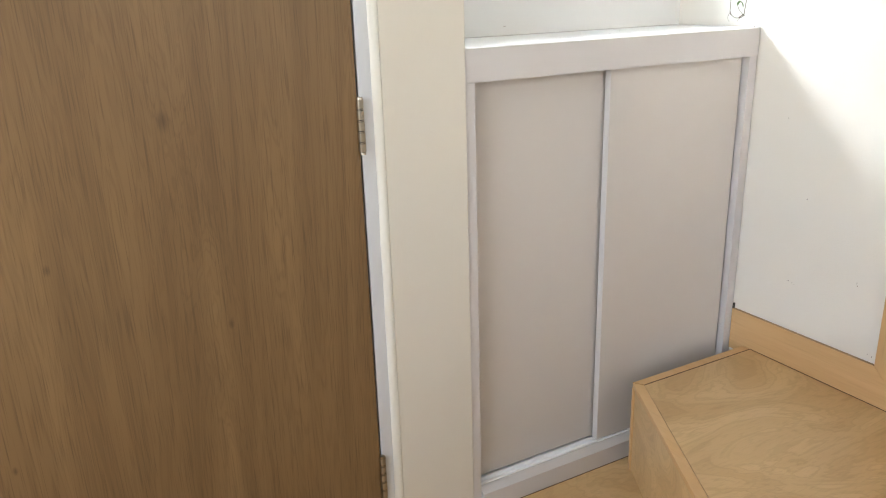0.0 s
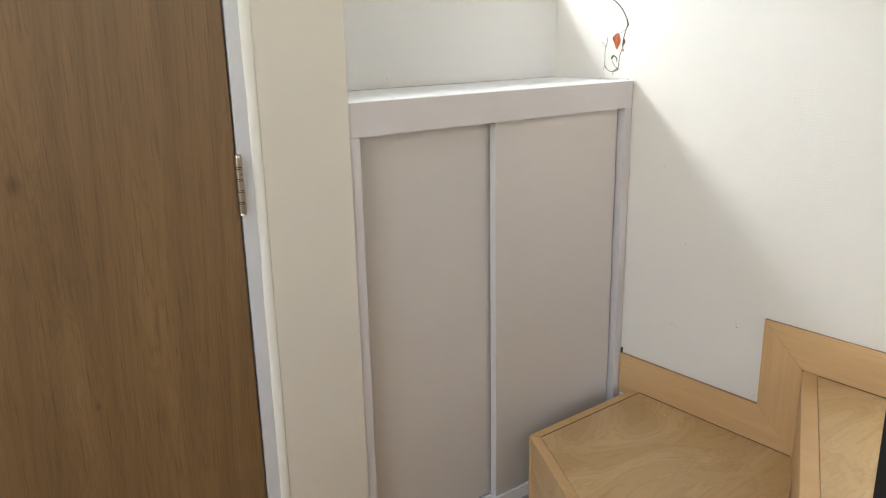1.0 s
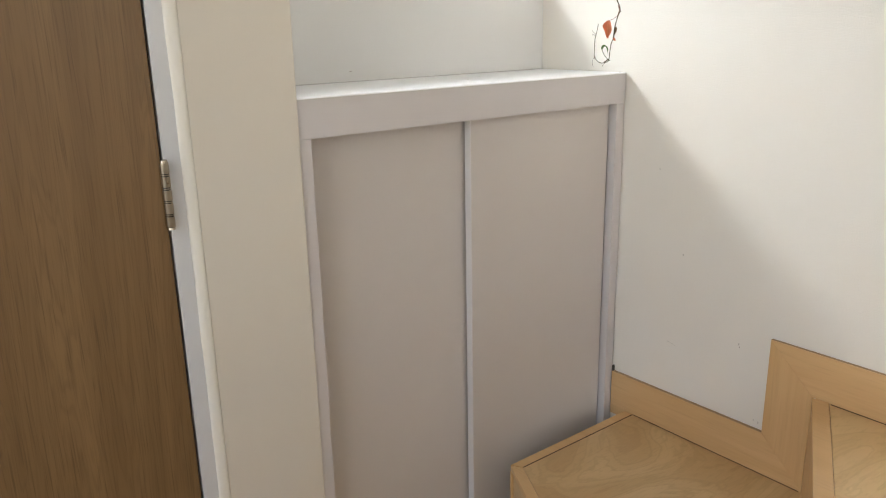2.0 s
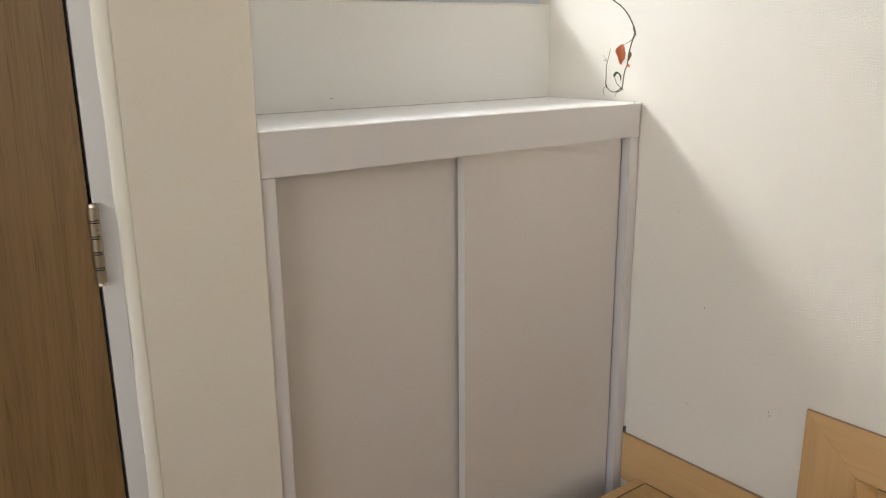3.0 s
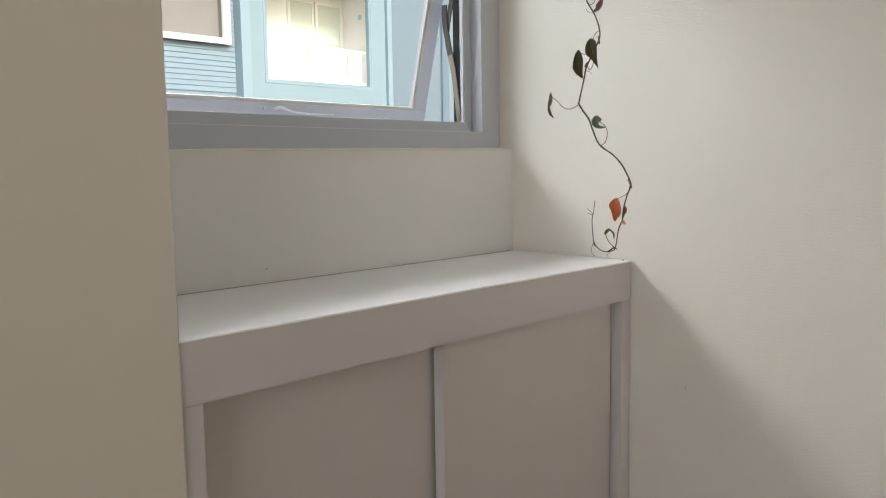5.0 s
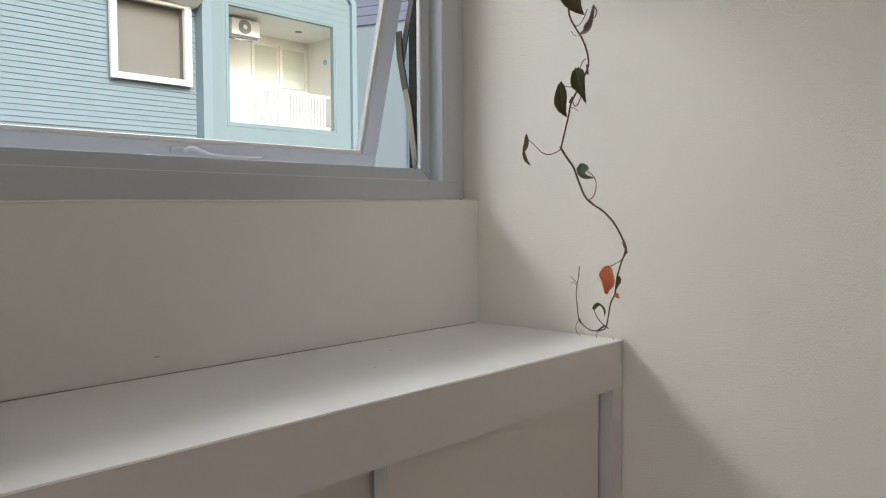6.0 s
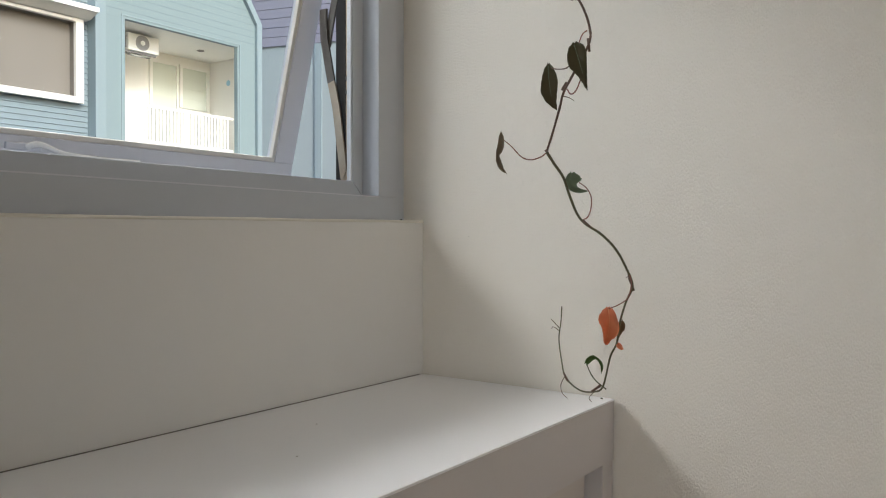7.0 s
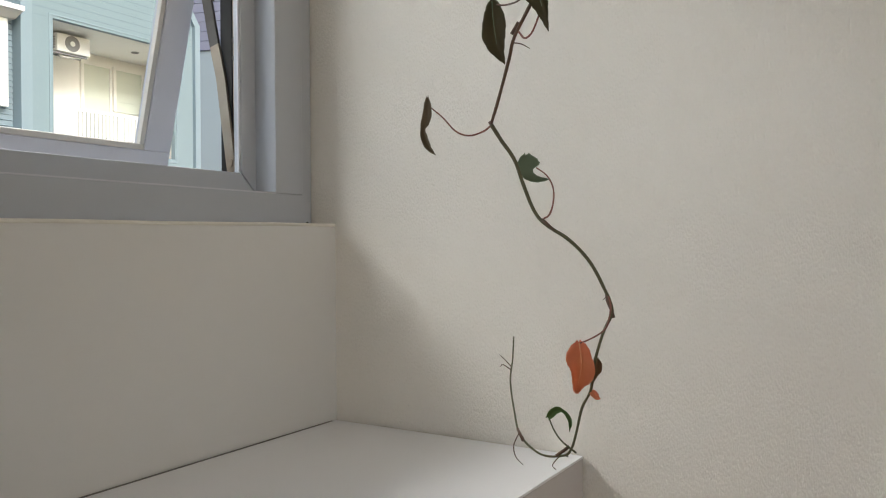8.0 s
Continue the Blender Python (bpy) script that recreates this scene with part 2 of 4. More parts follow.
def smooth_line(points, steps=6):
    """A Catmull-Rom line through points."""
    pts = [Vector(p) for p in points]
    pts = [2 * pts[0] - pts[1]] + pts + [2 * pts[-1] - pts[-2]]
    out = []
    for i in range(1, len(pts) - 2):
        a, b, c, d = pts[i - 1:i + 3]
        for k in range(steps):
            t = k / steps
            out.append(0.5 * (2 * b + (c - a) * t + (2 * a - 5 * b + 4 * c - d) * t * t + (3 * b - a - 3 * c + d) * t ** 3))
    return out + [pts[-2]]


def tube(points, r0, r1=None, steps=6, sides=8):
    line = smooth_line(points, steps)
    r1 = r0 if r1 is None else r1
    bm = bmesh.new()
    rings = []
    for i, p in enumerate(line):
        way = line[min(i + 1, len(line) - 1)] - line[max(i - 1, 0)]
        m = way.to_track_quat("Z", "Y").to_matrix()
        r = r0 + (r1 - r0) * i / (len(line) - 1)
        r *= 1 + 0.12 * noise.noise(p * 90)
        rings.append([bm.verts.new(p + m @ Vector((r * math.cos(a), r * math.sin(a), 0))) for a in [2 * math.pi * k / sides for k in range(sides)]])
    for a, b in zip(rings, rings[1:]):
        for k in range(sides):
            bm.faces.new((a[k], a[(k + 1) % sides], b[(k + 1) % sides], b[k]))
    bm.faces.new(rings[0][::-1])
    bm.faces.new(rings[-1])
    for f in bm.faces:
        f.smooth = True
    return bm


def make(name, bm, mat, parent=None, label="", smooth=False):
    bmesh.ops.recalc_face_normals(bm, faces=list(bm.faces))
    mesh = bpy.data.meshes.new(name)
    bm.to_mesh(mesh)
    bm.free()
    mesh.materials.append(mat)
    if smooth:
        for p in mesh.polygons:
            p.use_smooth = True
    ob = new(name, mesh)
    if parent:
        ob.parent = parent
        ob.matrix_parent_inverse = parent.matrix_world.inverted()
    if label:
        tagged(ob, label)
    return ob


def part(name, bm, mat, parent, label="", smooth=False):
    return make(name, bm, mat, parent, label, smooth)


def thing(name, at, label, category, group=""):
    ob = new(name)
    ob.location = at
    ob.empty_display_size = 0.05
    bpy.context.view_layer.update()
    return tagged(ob, label, category, group)


def structure(name, bm, mat, label, category):
    return tagged(make(name, bm, mat), label, category, kind="structure")


# ---- the large structure ----
WX = 1.506            # face of the stair wall
FY = 1.213            # front of the cabinet and of the door wall
BY = 1.468            # wall under the window
TOP = 1.024           # counter
SILL = 1.212          # ledge under the window
FLOOR = 0.012
WEST, SOUTH, HEAD = -1.35, -1.75, 2.5

structure("floor", boxes((WEST, WX + 0.12, SOUTH, 1.56, -0.12, FLOOR)), TREAD, "light figured wood floor of the landing", "floor")
structure("ceiling", boxes((WEST - 0.12, WX + 0.12, SOUTH - 0.12, 1.56, HEAD, HEAD + 0.12)), CEIL, "plain white ceiling", "ceiling")
structure("wall_east", boxes((WX, WX + 0.12, SOUTH, 1.56, 0, HEAD)), WALL, "off-white painted wall with rolled texture beside the stairs", "wall")
# unseen wall; its opening is added to hold the west lamp
structure("wall_west", boxes((WEST - 0.12, WEST, SOUTH, -0.75, 0, HEAD), (WEST - 0.12, WEST, 0.95, 1.56, 0, HEAD), (WEST - 0.12, WEST, -0.75, 0.95, 0, 0.8), (WEST - 0.12, WEST, -0.75, 0.95, 2.2, HEAD)),
          WALL_SMOOTH_SHADED, "plain off-white wall with an opening added for the fill lamp", "wall")
# this unseen wall is opened only for the lamp over the stairs
structure("wall_south", boxes((WEST - 0.12, 0.5, SOUTH - 0.12, SOUTH, 0, HEAD), (1.4, WX + 0.12, SOUTH - 0.12, SOUTH, 0, HEAD), (0.5, 1.4, SOUTH - 0.12, SOUTH, 0, 1.35), (0.5, 1.4, SOUTH - 0.12, SOUTH, 2.35, HEAD)),
          WALL_SMOOTH_SHADED, "plain off-white wall with an opening added for the south lamp", "wall")
# added slab out of view, deep enough to stop sun at the south opening
structure("sun_blocker_south", boxes((WEST - 0.12, WX + 0.6, SOUTH - 2.1, SOUTH - 0.121, 2.36, 2.48)), CEIL, "unseen white slab that keeps sun out of the south opening", "eave")
# slab added to stop sunlight leaking in from the west
structure("sun_blocker_west", boxes((WEST - 1.4, WEST - 0.121, SOUTH - 4.0, 1.56, 2.36, 2.48)), CEIL, "unseen white slab that keeps sun out of the west opening", "eave")
# door wall: left of the door, over it, and the pier beside the cabinet with its rounded edge
structure("wall_north_door", boxes((WEST, -0.355, FY - 0.004, 1.33, 0, HEAD), (-0.355, 0.551, FY - 0.004, 1.33, 2.09, HEAD)), PIER, "cream painted wall round the door", "wall")
structure("wall_pier", prism([(0.551, FY - 0.004), (0.719, FY - 0.004), (0.721, FY - 0.002), (0.721, 1.56), (0.551, 1.56)], 0, HEAD), PIER,
          "cream painted wall pier between door and cabinet", "wall")
lip = bmesh.new()
rows_z = [i * 0.04 for i in range(54)]
prof = [(0.0, 0.020), (0.0, 0.0032), (0.003, 0.0008), (0.009, -0.0010), (0.015, -0.0011), (0.0185, 0.0), (0.0185, 0.020)]
last = None
for z in rows_z:
    w = 0.0022 * noise.noise((3.1, 0, z * 3)) + 0.0012 * noise.noise((9.1, 0, z * 11))
    ring = [lip.verts.new((0.5325 + u + (w if i < 4 else 0), FY - 0.004 + v, z)) for i, (u, v) in enumerate(prof)]
    if last:
        for a in range(len(prof)):
            lip.faces.new((last[a], last[(a + 1) % len(prof)], ring[(a + 1) % len(prof)], ring[a]))
    last = ring
tagged(make("trim_door_lip", lip, CAULK, smooth=True), "cream painted rounded plaster edge beside the door frame", "trim", kind="structure")
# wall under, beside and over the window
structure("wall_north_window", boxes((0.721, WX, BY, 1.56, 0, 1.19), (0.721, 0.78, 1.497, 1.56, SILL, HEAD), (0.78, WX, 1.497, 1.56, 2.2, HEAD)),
          WALL_SMOOTH_SHADED, "off-white wall below the window", "wall")
structure("wall_north_ledge", prism([(0.721, 1.19), (WX, 1.19), (WX, 1.2135), (0.721, 1.2065)], BY, 1.56, "y"), WALL_SMOOTH_SHADED, "off-white window ledge", "ledge")
ledge = tube([(0.722 + 0.1 * i, BY - 0.0003, 1.2065 + 0.0009 * i + 0.0012 * noise.noise((i * 1.7, 0, 0))) for i in range(8)] + [(WX - 0.002, BY - 0.0003, 1.2133)], 0.0017, steps=5, sides=6)
tagged(make("trim_ledge_edge", ledge, CAULK), "thin uneven white paint bead along the ledge", "trim", kind="structure")


# unseen eave, assumed from the wall shadow's slope; it cuts off higher sky
structure("eave_north", boxes((WEST - 0.12, WX + 2.0, 1.561, 2.60, 2.38, 2.50)), CEIL, "assumed white soffit of an unseen eave outside the window", "eave")


# ---- window ----
win = thing("window_1", (1.13, 1.54, SILL + 0.004), "grey aluminium awning window, sash pushed open", "window")
win["kind"] = "structure"
X0, X1, Z0, Z1 = 0.78, 1.4895, SILL + 0.0008, 2.2
part("outer_frame", boxes((X0, X1, 1.495, 1.557, Z0 - 0.006, Z0 + 0.030), (X0, X1, 1.495, 1.557, Z1 - 0.035, Z1), (X0, X0 + 0.036, 1.495, 1.557, Z0 + 0.030, Z1 - 0.035)), FRAME, win)
part("outer_jamb", box(1.4525, X1, 1.4945, 1.557, Z0 + 0.0302, Z1 - 0.0352, 0.0012), FRAME, win)
part("jamb_filler", box(X1 + 0.0005, WX - 0.001, 1.4975, 1.557, Z0, Z1, 0.001), FRAME, win)
# unseen transom; the window is made taller so more light reaches the wall
part("transom", box(X0 + 0.036, 1.452, 1.50, 1.557, 1.72, 1.76, 0.001), FRAME, win)
part("inner_frame", prism([(X0 + 0.037, Z0 + 0.0305), (1.452, Z0 + 0.0305), (1.4335, Z0 + 0.049), (X0 + 0.037, Z0 + 0.049)], 1.520, 1.555, "y", 0.0008), FRAME, win)
part("inner_jamb", prism([(1.4525, Z0 + 0.0315), (1.4525, 1.7195), (1.4345, 1.7195), (1.4345, Z0 + 0.0495)], 1.520, 1.530, "y", 0.0008), FRAME, win)
part("jamb_back", box(1.4442, 1.4525, 1.5305, 1.5555, Z0 + 0.0495, 1.7195), FRAME, win)
part("jamb_bead", box(1.4322, 1.4344, 1.5215, 1.5238, Z0 + 0.0505, 1.7190, 0.0004), SASH, win, "thin white bead on the jamb")

# pale strip paints the highlight on the aluminium's top front edge
part("frame_highlight", box(X0 + 0.037, 1.4522, 1.4942, 1.4962, Z0 + 0.0296, Z0 + 0.0308), SASH, win)
# pane added above the transom, out of view
part("added_upper_pane", boxes((X0 + 0.036, 1.452, 1.545, 1.549, 1.76, Z1 - 0.035)), GLASS, win, "unseen clear pane added above the sash").visible_shadow = False
part("gasket", box(1.4408, 1.4440, 1.5392, 1.5540, Z0 + 0.052, 1.715), GASKET, win, "black weather strip")

# the sash hangs from its top and leans outwards
TILT_SASH = radians(14.6)
s0 = Vector((0, 1.532, 1.712))                       # top of the sash's inner face
down = Vector((0, math.sin(TILT_SASH), -math.cos(TILT_SASH)))
outw = Vector((0, math.cos(TILT_SASH), math.sin(TILT_SASH)))
LEN = 0.468


def sash_box(x0, x1, d0, d1, o0, o1, bevel=0.001):
    bm = box(x0, x1, d0, d1, o0, o1, bevel)
    for v in bm.verts:
        x, d, o = v.co
        v.co = Vector((x, 0, 0)) + s0 + down * d + outw * o
    return bm


SL, SR = 0.825, 1.4515
sash = part("sash", sash_box(SL, SR, LEN - 0.032, LEN, 0, 0.018), SASH, win, "white sash leaning outwards")
part("sash_stile", sash_box(SR - 0.031, SR, 0.0, LEN - 0.0322, 0, 0.018), SASH, sash)
part("sash_stile", sash_box(SL, SL + 0.026, 0.0, LEN - 0.0322, 0, 0.018), SASH, sash)
part("sash_top", sash_box(SL + 0.0262, SR - 0.0312, 0.0, 0.03, 0, 0.018), SASH, sash)
part("bead", sash_box(SL + 0.0262, SR - 0.0312, LEN - 0.0375, LEN - 0.0322, 0.0015, 0.0075, 0.0006), BEAD, sash)
part("bead", sash_box(SR - 0.0362, SR - 0.0312, 0.031, LEN - 0.0378, 0.0015, 0.0075, 0.0006), BEAD, sash)
pane = part("pane", sash_box(SL + 0.02, SR - 0.02, 0.02, LEN - 0.025, 0.008, 0.011, 0), GLASS, sash, "clear glass pane")
pane.visible_shadow = False


def on_sash(x, d, o):
    return Vector((x, 0, 0)) + s0 + down * d + outw * o


# lever handle on the bottom rail
hb = part("window_handle", sash_box(1.088, 1.122, LEN - 0.0255, LEN - 0.0185, -0.0035, 0.0005, 0.0012), SASH, win, "pale cast lever handle")
part("lever", tube([on_sash(1.108, LEN - 0.022, -0.003), on_sash(1.1115, LEN - 0.0265, -0.011), on_sash(1.118, LEN - 0.0265, -0.015), on_sash(1.134, LEN - 0.0215, -0.015), on_sash(1.153, LEN - 0.0195, -0.014),
                    on_sash(1.187, LEN - 0.0185, -0.013), on_sash(1.222, LEN - 0.0190, -0.012)], 0.0036, 0.0016), HANDLE, hb)


# friction stay: a channel on the jamb and two flat arms
def flat_bar(points, w, t):
    """A flat strip through points in a plane of constant x."""
    bm = bmesh.new()
    rows = []
    for i, p in enumerate(points):
        p = Vector(p)
        way = (Vector(points[min(i + 1, len(points) - 1)]) - Vector(points[max(i - 1, 0)])).normalized()
        side = way.cross(Vector((1, 0, 0))).normalized() * w / 2
        rows.append([bm.verts.new(p + side * a + Vector((b, 0, 0))) for a, b in ((-1, -t / 2), (1, -t / 2), (1, t / 2), (-1, t / 2))])
    for a, b in zip(rows, rows[1:]):
        for k in range(4):
            bm.faces.new((a[k], a[(k + 1) % 4], b[(k + 1) % 4], b[k]))
    bm.faces.new(rows[0][::-1])
    bm.faces.new(rows[-1])
    return bm


# one arm in two tones: lower half painted as lit, bent end dark
stay = part("stay_arm", flat_bar([(1.4392, 1.5375, 1.264), (1.4392, 1.5390, 1.272), (1.4392, 1.5518, 1.355), (1.4392, 1.5600, 1.387)], 0.0115, 0.0025), ARM_STEEL_LIT, win, "worn steel friction stay, lower arm toned as lit")
part("stay_bend", flat_bar([(1.4392, 1.5600, 1.387), (1.4392, 1.5655, 1.411), (1.4388, 1.5660, 1.416), (1.4384, 1.5712, 1.440), (1.4384, 1.5730, 1.465), (1.4384, 1.5728, 1.479)], 0.0118, 0.0025), STEEL, stay, "dark bent end of the stay")
part("stay_link", flat_bar([(1.4412, 1.5690, 1.432), (1.4412, 1.5640, 1.458), (1.4412, 1.5480, 1.519), (1.4412, 1.5400, 1.560), (1.4412, 1.5390, 1.600)], 0.0105, 0.0022), STEEL, stay, "dark upper link of the stay")
part("stay_rivet", cylinder((1.4368, 1.5392, 1.2725), (1.4420, 1.5392, 1.2725), 0.0040, 0.0044), ARM_STEEL_LIT, stay)
part("stay_rivet", cylinder((1.4372, 1.5700, 1.436), (1.4420, 1.5700, 1.436), 0.0035), STEEL, stay)
part("stay_channel", box(1.4414, 1.4440, 1.5312, 1.5384, 1.268, 1.66, 0.0005), ARM_STEEL_LIT, win, "pale metal channel of the stay")
for z in (1.372, 1.389):
    part("channel_screw", cylinder((1.4398, 1.5350, z), (1.4416, 1.5350, z), 0.0030, 0.0034, 12), STEEL, win)


# ---- door ----
door = thing("door_1", (0.1, FY, 0), "closed oak-look laminate door with a nickel hinge", "door")
door["kind"] = "structure"
leaf_door = part("leaf", box(-0.303, 0.5045, FY + 0.0005, FY + 0.0385, 0.006, 2.045, 0.0012), DOOR_WOOD, door, "brown oak-look laminate leaf")
structure("door_frame", boxes((0.5085, 0.5330, FY - 0.0005, 1.33, 0, 2.09), (-0.354, -0.307, FY - 0.0005, 1.33, 0, 2.09), (-0.307, 0.5085, FY - 0.0005, 1.33, 2.05, 2.09)),
          JAMB, "pale grey painted door frame", "door frame")
# near-black boxes put the shade behind the door into their colour
structure("door_stop_shade", boxes((0.485, 0.5085, FY + 0.045, 1.33, 0, 2.05), (-0.307, -0.28, FY + 0.045, 1.33, 0, 2.05), (-0.307, 0.5085, 1.325, 1.333, 0, 2.06)), DARK, "stops and sheet behind the door, darkened as shade", "door stop")


def hinge(z):
    h = part("hinge", box(0.5045, 0.5128, FY - 0.0028, FY + 0.010, z, z + 0.096, 0.0005), CHROME, door, "brushed nickel butt hinge")
    cx, cy = 0.5072, FY - 0.0052
    for k in range(5):
        part("knuckle", cylinder((cx, cy, z + 0.0192 * k + 0.0022), (cx, cy, z + 0.0192 * (k + 1) - 0.0022), 0.0064, sides=20), CHROME, h, smooth=False)
    for k in range(1, 5):
        part("washer", cylinder((cx, cy, z + 0.0192 * k - 0.0007), (cx, cy, z + 0.0192 * k + 0.0007), 0.0063, sides=20), CHROME, h)
    part("pin", cylinder((cx, cy, z + 0.001), (cx, cy, z + 0.095), 0.0052, sides=12), GASKET, h)
    for k in (0, 1):
        part("pin_cap", cylinder((cx, cy, z - 0.002 + 0.096 * k), (cx, cy, z + 0.002 + 0.096 * k), 0.0058, 0.0050, sides=20), CHROME, h)


for z in (0.857, 0.14, 1.78):
    hinge(z)


# ---- cabinet ----
cab = thing("cabinet", (1.11, 1.34, 0), "grey painted built-in shoe cabinet with two sliding doors", "cabinet")
# the counter's brightness is put into its paler colour
part("top", box(0.722, WX - 0.0025, FY - 0.0003, BY - 0.001, TOP - 0.0022, TOP, 0.0005), CAB_LIT, cab, "grey counter, its paint lightened as if lit")
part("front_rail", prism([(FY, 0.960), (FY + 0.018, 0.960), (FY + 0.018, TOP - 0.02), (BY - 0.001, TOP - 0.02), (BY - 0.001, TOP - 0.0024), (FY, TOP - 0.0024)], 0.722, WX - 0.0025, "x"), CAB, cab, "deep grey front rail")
part("stile", box(0.722, 0.7430, FY + 0.001, FY + 0.034, FLOOR, 0.9595, 0.0008), CAB, cab)
part("stile", box(1.4785, WX - 0.0025, FY + 0.001, FY + 0.034, FLOOR, 0.9595, 0.0008), CAB, cab)
part("plinth", prism([(FY - 0.010, FLOOR), (FY - 0.010, 0.058), (FY + 0.010, 0.064), (FY + 0.017, 0.064), (FY + 0.017, FLOOR)], 0.7434, 1.4780, "x", 0.0008), CAB, cab)
# dark strip stands for the contact shade where counter meets wall
part("joint", box(0.724, 1.497, BY - 0.0024, BY - 0.0006, TOP - 0.0004, TOP + 0.0005), CONTACT_SHADE, cab, "thin strip of painted contact shade along the wall")
part("track", boxes((0.7434, 1.4780, FY + 0.0172, FY + 0.021, FLOOR, 0.0672), (0.7434, 1.4780, FY + 0.021, BY - 0.002, FLOOR, 0.058), (0.7434, 1.4780, FY + 0.0362, FY + 0.0412, 0.058, 0.0665)), CAB_LIT, cab, "grooved sill track in the lightened paint")
part("floor_joint", box(0.7434, 1.30, FY - 0.0112, FY - 0.0098, FLOOR - 0.0002, FLOOR + 0.0014), JOINT, cab, "thin dark joint along the floor")
part("sliding_door", box(1.086, 1.4738, FY + 0.0188, FY + 0.0358, 0.0690, 0.966, 0.0012), CAB_DOOR, cab, "taupe-grey sliding door")
part("sliding_door", box(0.7435, 1.120, FY + 0.0420, FY + 0.0550, 0.0690, 0.966, 0.0012), CAB_DOOR, cab, "taupe-grey sliding door")
# paler strip paints the light that the door's side edge catches
part("door_edge", box(1.0845, 1.0858, FY + 0.0191, FY + 0.0355, 0.0695, 0.958), EDGE_LIT, cab, "strip on the door's edge, lightened as if lit")
# inner panels painted near black to darken the gaps beside the doors
part("carcass", boxes((0.722, 1.4725, BY - 0.012, BY - 0.002, 0.07, 1.0), (1.4785, WX - 0.001, FY + 0.035, BY - 0.013, 0.0, 1.0), (0.722, 0.743, FY + 0.035, BY - 0.013, 0.07, 1.0)), DARK, cab)


# ---- stairs ----
S1, S2, S3 = 0.243, 0.446, 0.65
A, PIVOT = (1.1315, 1.168), (0.735, 0.392)
R2 = (1.4975, 0.738)
R3 = (1.4975, 0.26)
ux, uy = (PIVOT[0] - A[0]), (PIVOT[1] - A[1])
un = math.hypot(ux, uy)
ux, uy = ux / un, uy / un
NOSE = 0.024


def along(p, d, side=0.0):
    """A point d along the first step's front edge, and side inwards from it."""
    return (p[0] + ux * d - uy * side, p[1] + uy * d + ux * side)


q_ = ((A[1] - NOSE) - (A[1] + ux * NOSE)) / uy
MITRE = along(A, q_, NOSE)
stairs = thing("staircase", (1.3, 0.8, FLOOR), "light wood winder stairs rising along the wall", "stairs")
step = part("step", prism([along(A, 0, 0.004), (WX - 0.001, A[1] - 0.003), (WX - 0.001, R2[1]), along(A, un - 0.01, 0.004)], 0, S1 - 0.012), TREAD, stairs, "lowest winder step")
part("tread", prism([MITRE, (WX - 0.0100, A[1] - NOSE), (WX - 0.0100, R2[1] - 0.01), (PIVOT[0] + 0.05, PIVOT[1] + 0.02), along(A, un - 0.03, NOSE)], S1 - 0.0115, S1 - 0.0004), TREAD, step, "figured wood tread")
part("side_edging", prism([(A[0] + 0.001, A[1]), (WX - 0.009, A[1]), (WX - 0.009, A[1] - NOSE + 0.0022), (MITRE[0] + 0.0004, A[1] - NOSE + 0.0022)], S1 - 0.0118, S1, bevel=0.001), BEECH, step, "plain beech edging strip")
part("nosing", prism([(A[0] - 0.0005, A[1] - 0.001), (MITRE[0] - 0.0008, MITRE[1]), along(A, un - 0.03, NOSE - 0.002), along(A, un - 0.03, 0)], S1 - 0.0118, S1, bevel=0.001), BEECH, step, "plain beech nosing")
part("open_joint", prism([(MITRE[0] + 0.002, A[1] - NOSE - 0.0006), (WX - 0.010, A[1] - NOSE - 0.0006), (WX - 0.010, A[1] - NOSE + 0.0024), (MITRE[0] + 0.002, A[1] - NOSE + 0.0024)], S1 - 0.0112, S1 - 0.0002), JOINT, step, "thin dark joint line")
part("corner_strip", prism([(A[0] - 0.0015, A[1] - 0.001), (A[0] + 0.006, A[1] - 0.0005), along(A, 0.012, 0.0035), along(A, 0.012, -0.0015)], 0.0, S1 - 0.0125), BEECH_UP, step, "beech corner strip")

PIVOT_2 = (0.735, 0.338)
vx, vy = PIVOT_2[0] - R2[0], PIVOT_2[1] - R2[1]
vn = math.hypot(vx, vy)
vx, vy = vx / vn, vy / vn


def back2(d, side):
    return (R2[0] + vx * d + -vy * side, R2[1] + vy * d + vx * side)


step = part("step", prism([back2(0.0, 0.006), back2(vn - 0.02, 0.006), (PIVOT[0] + 0.02, PIVOT[1] - 0.05), (WX - 0.001, R3[1]), (WX - 0.001, R2[1] - 0.006)], 0, S2 - 0.012), TREAD, stairs, "second winder step")
part("tread", prism([back2(0.004, 0.0297), back2(vn - 0.03, 0.0297), (PIVOT[0] + 0.03, PIVOT[1] - 0.05), (WX - 0.0100, R3[1])], S2 - 0.0115, S2 - 0.0004), TREAD, step, "figured wood tread")
part("nosing", prism([back2(0.0, 0.0), back2(vn - 0.03, 0.0), back2(vn - 0.03, 0.029), back2(0.0, 0.029)], S2 - 0.0118, S2, bevel=0.001), BEECH, step, "plain beech nosing")
part("riser", prism([back2(0.004, 0.001), back2(vn - 0.03, 0.001), back2(vn - 0.03, 0.0055), back2(0.004, 0.0055)], S1, S2 - 0.0122), BEECH, step, "plain beech riser")
step = part("step", boxes((PIVOT[0] + 0.02, WX - 0.001, SOUTH + 0.01, R3[1] - 0.05, 0, S3)), TREAD, stairs, "third step")

# stepped beech skirting on the stair wall
SK = WX - 0.008
skirt = thing("baseboard_stair", (WX, 0.9, S1), "stepped plain beech skirting board along the stair wall", "skirting board")
skirt["kind"] = "structure"
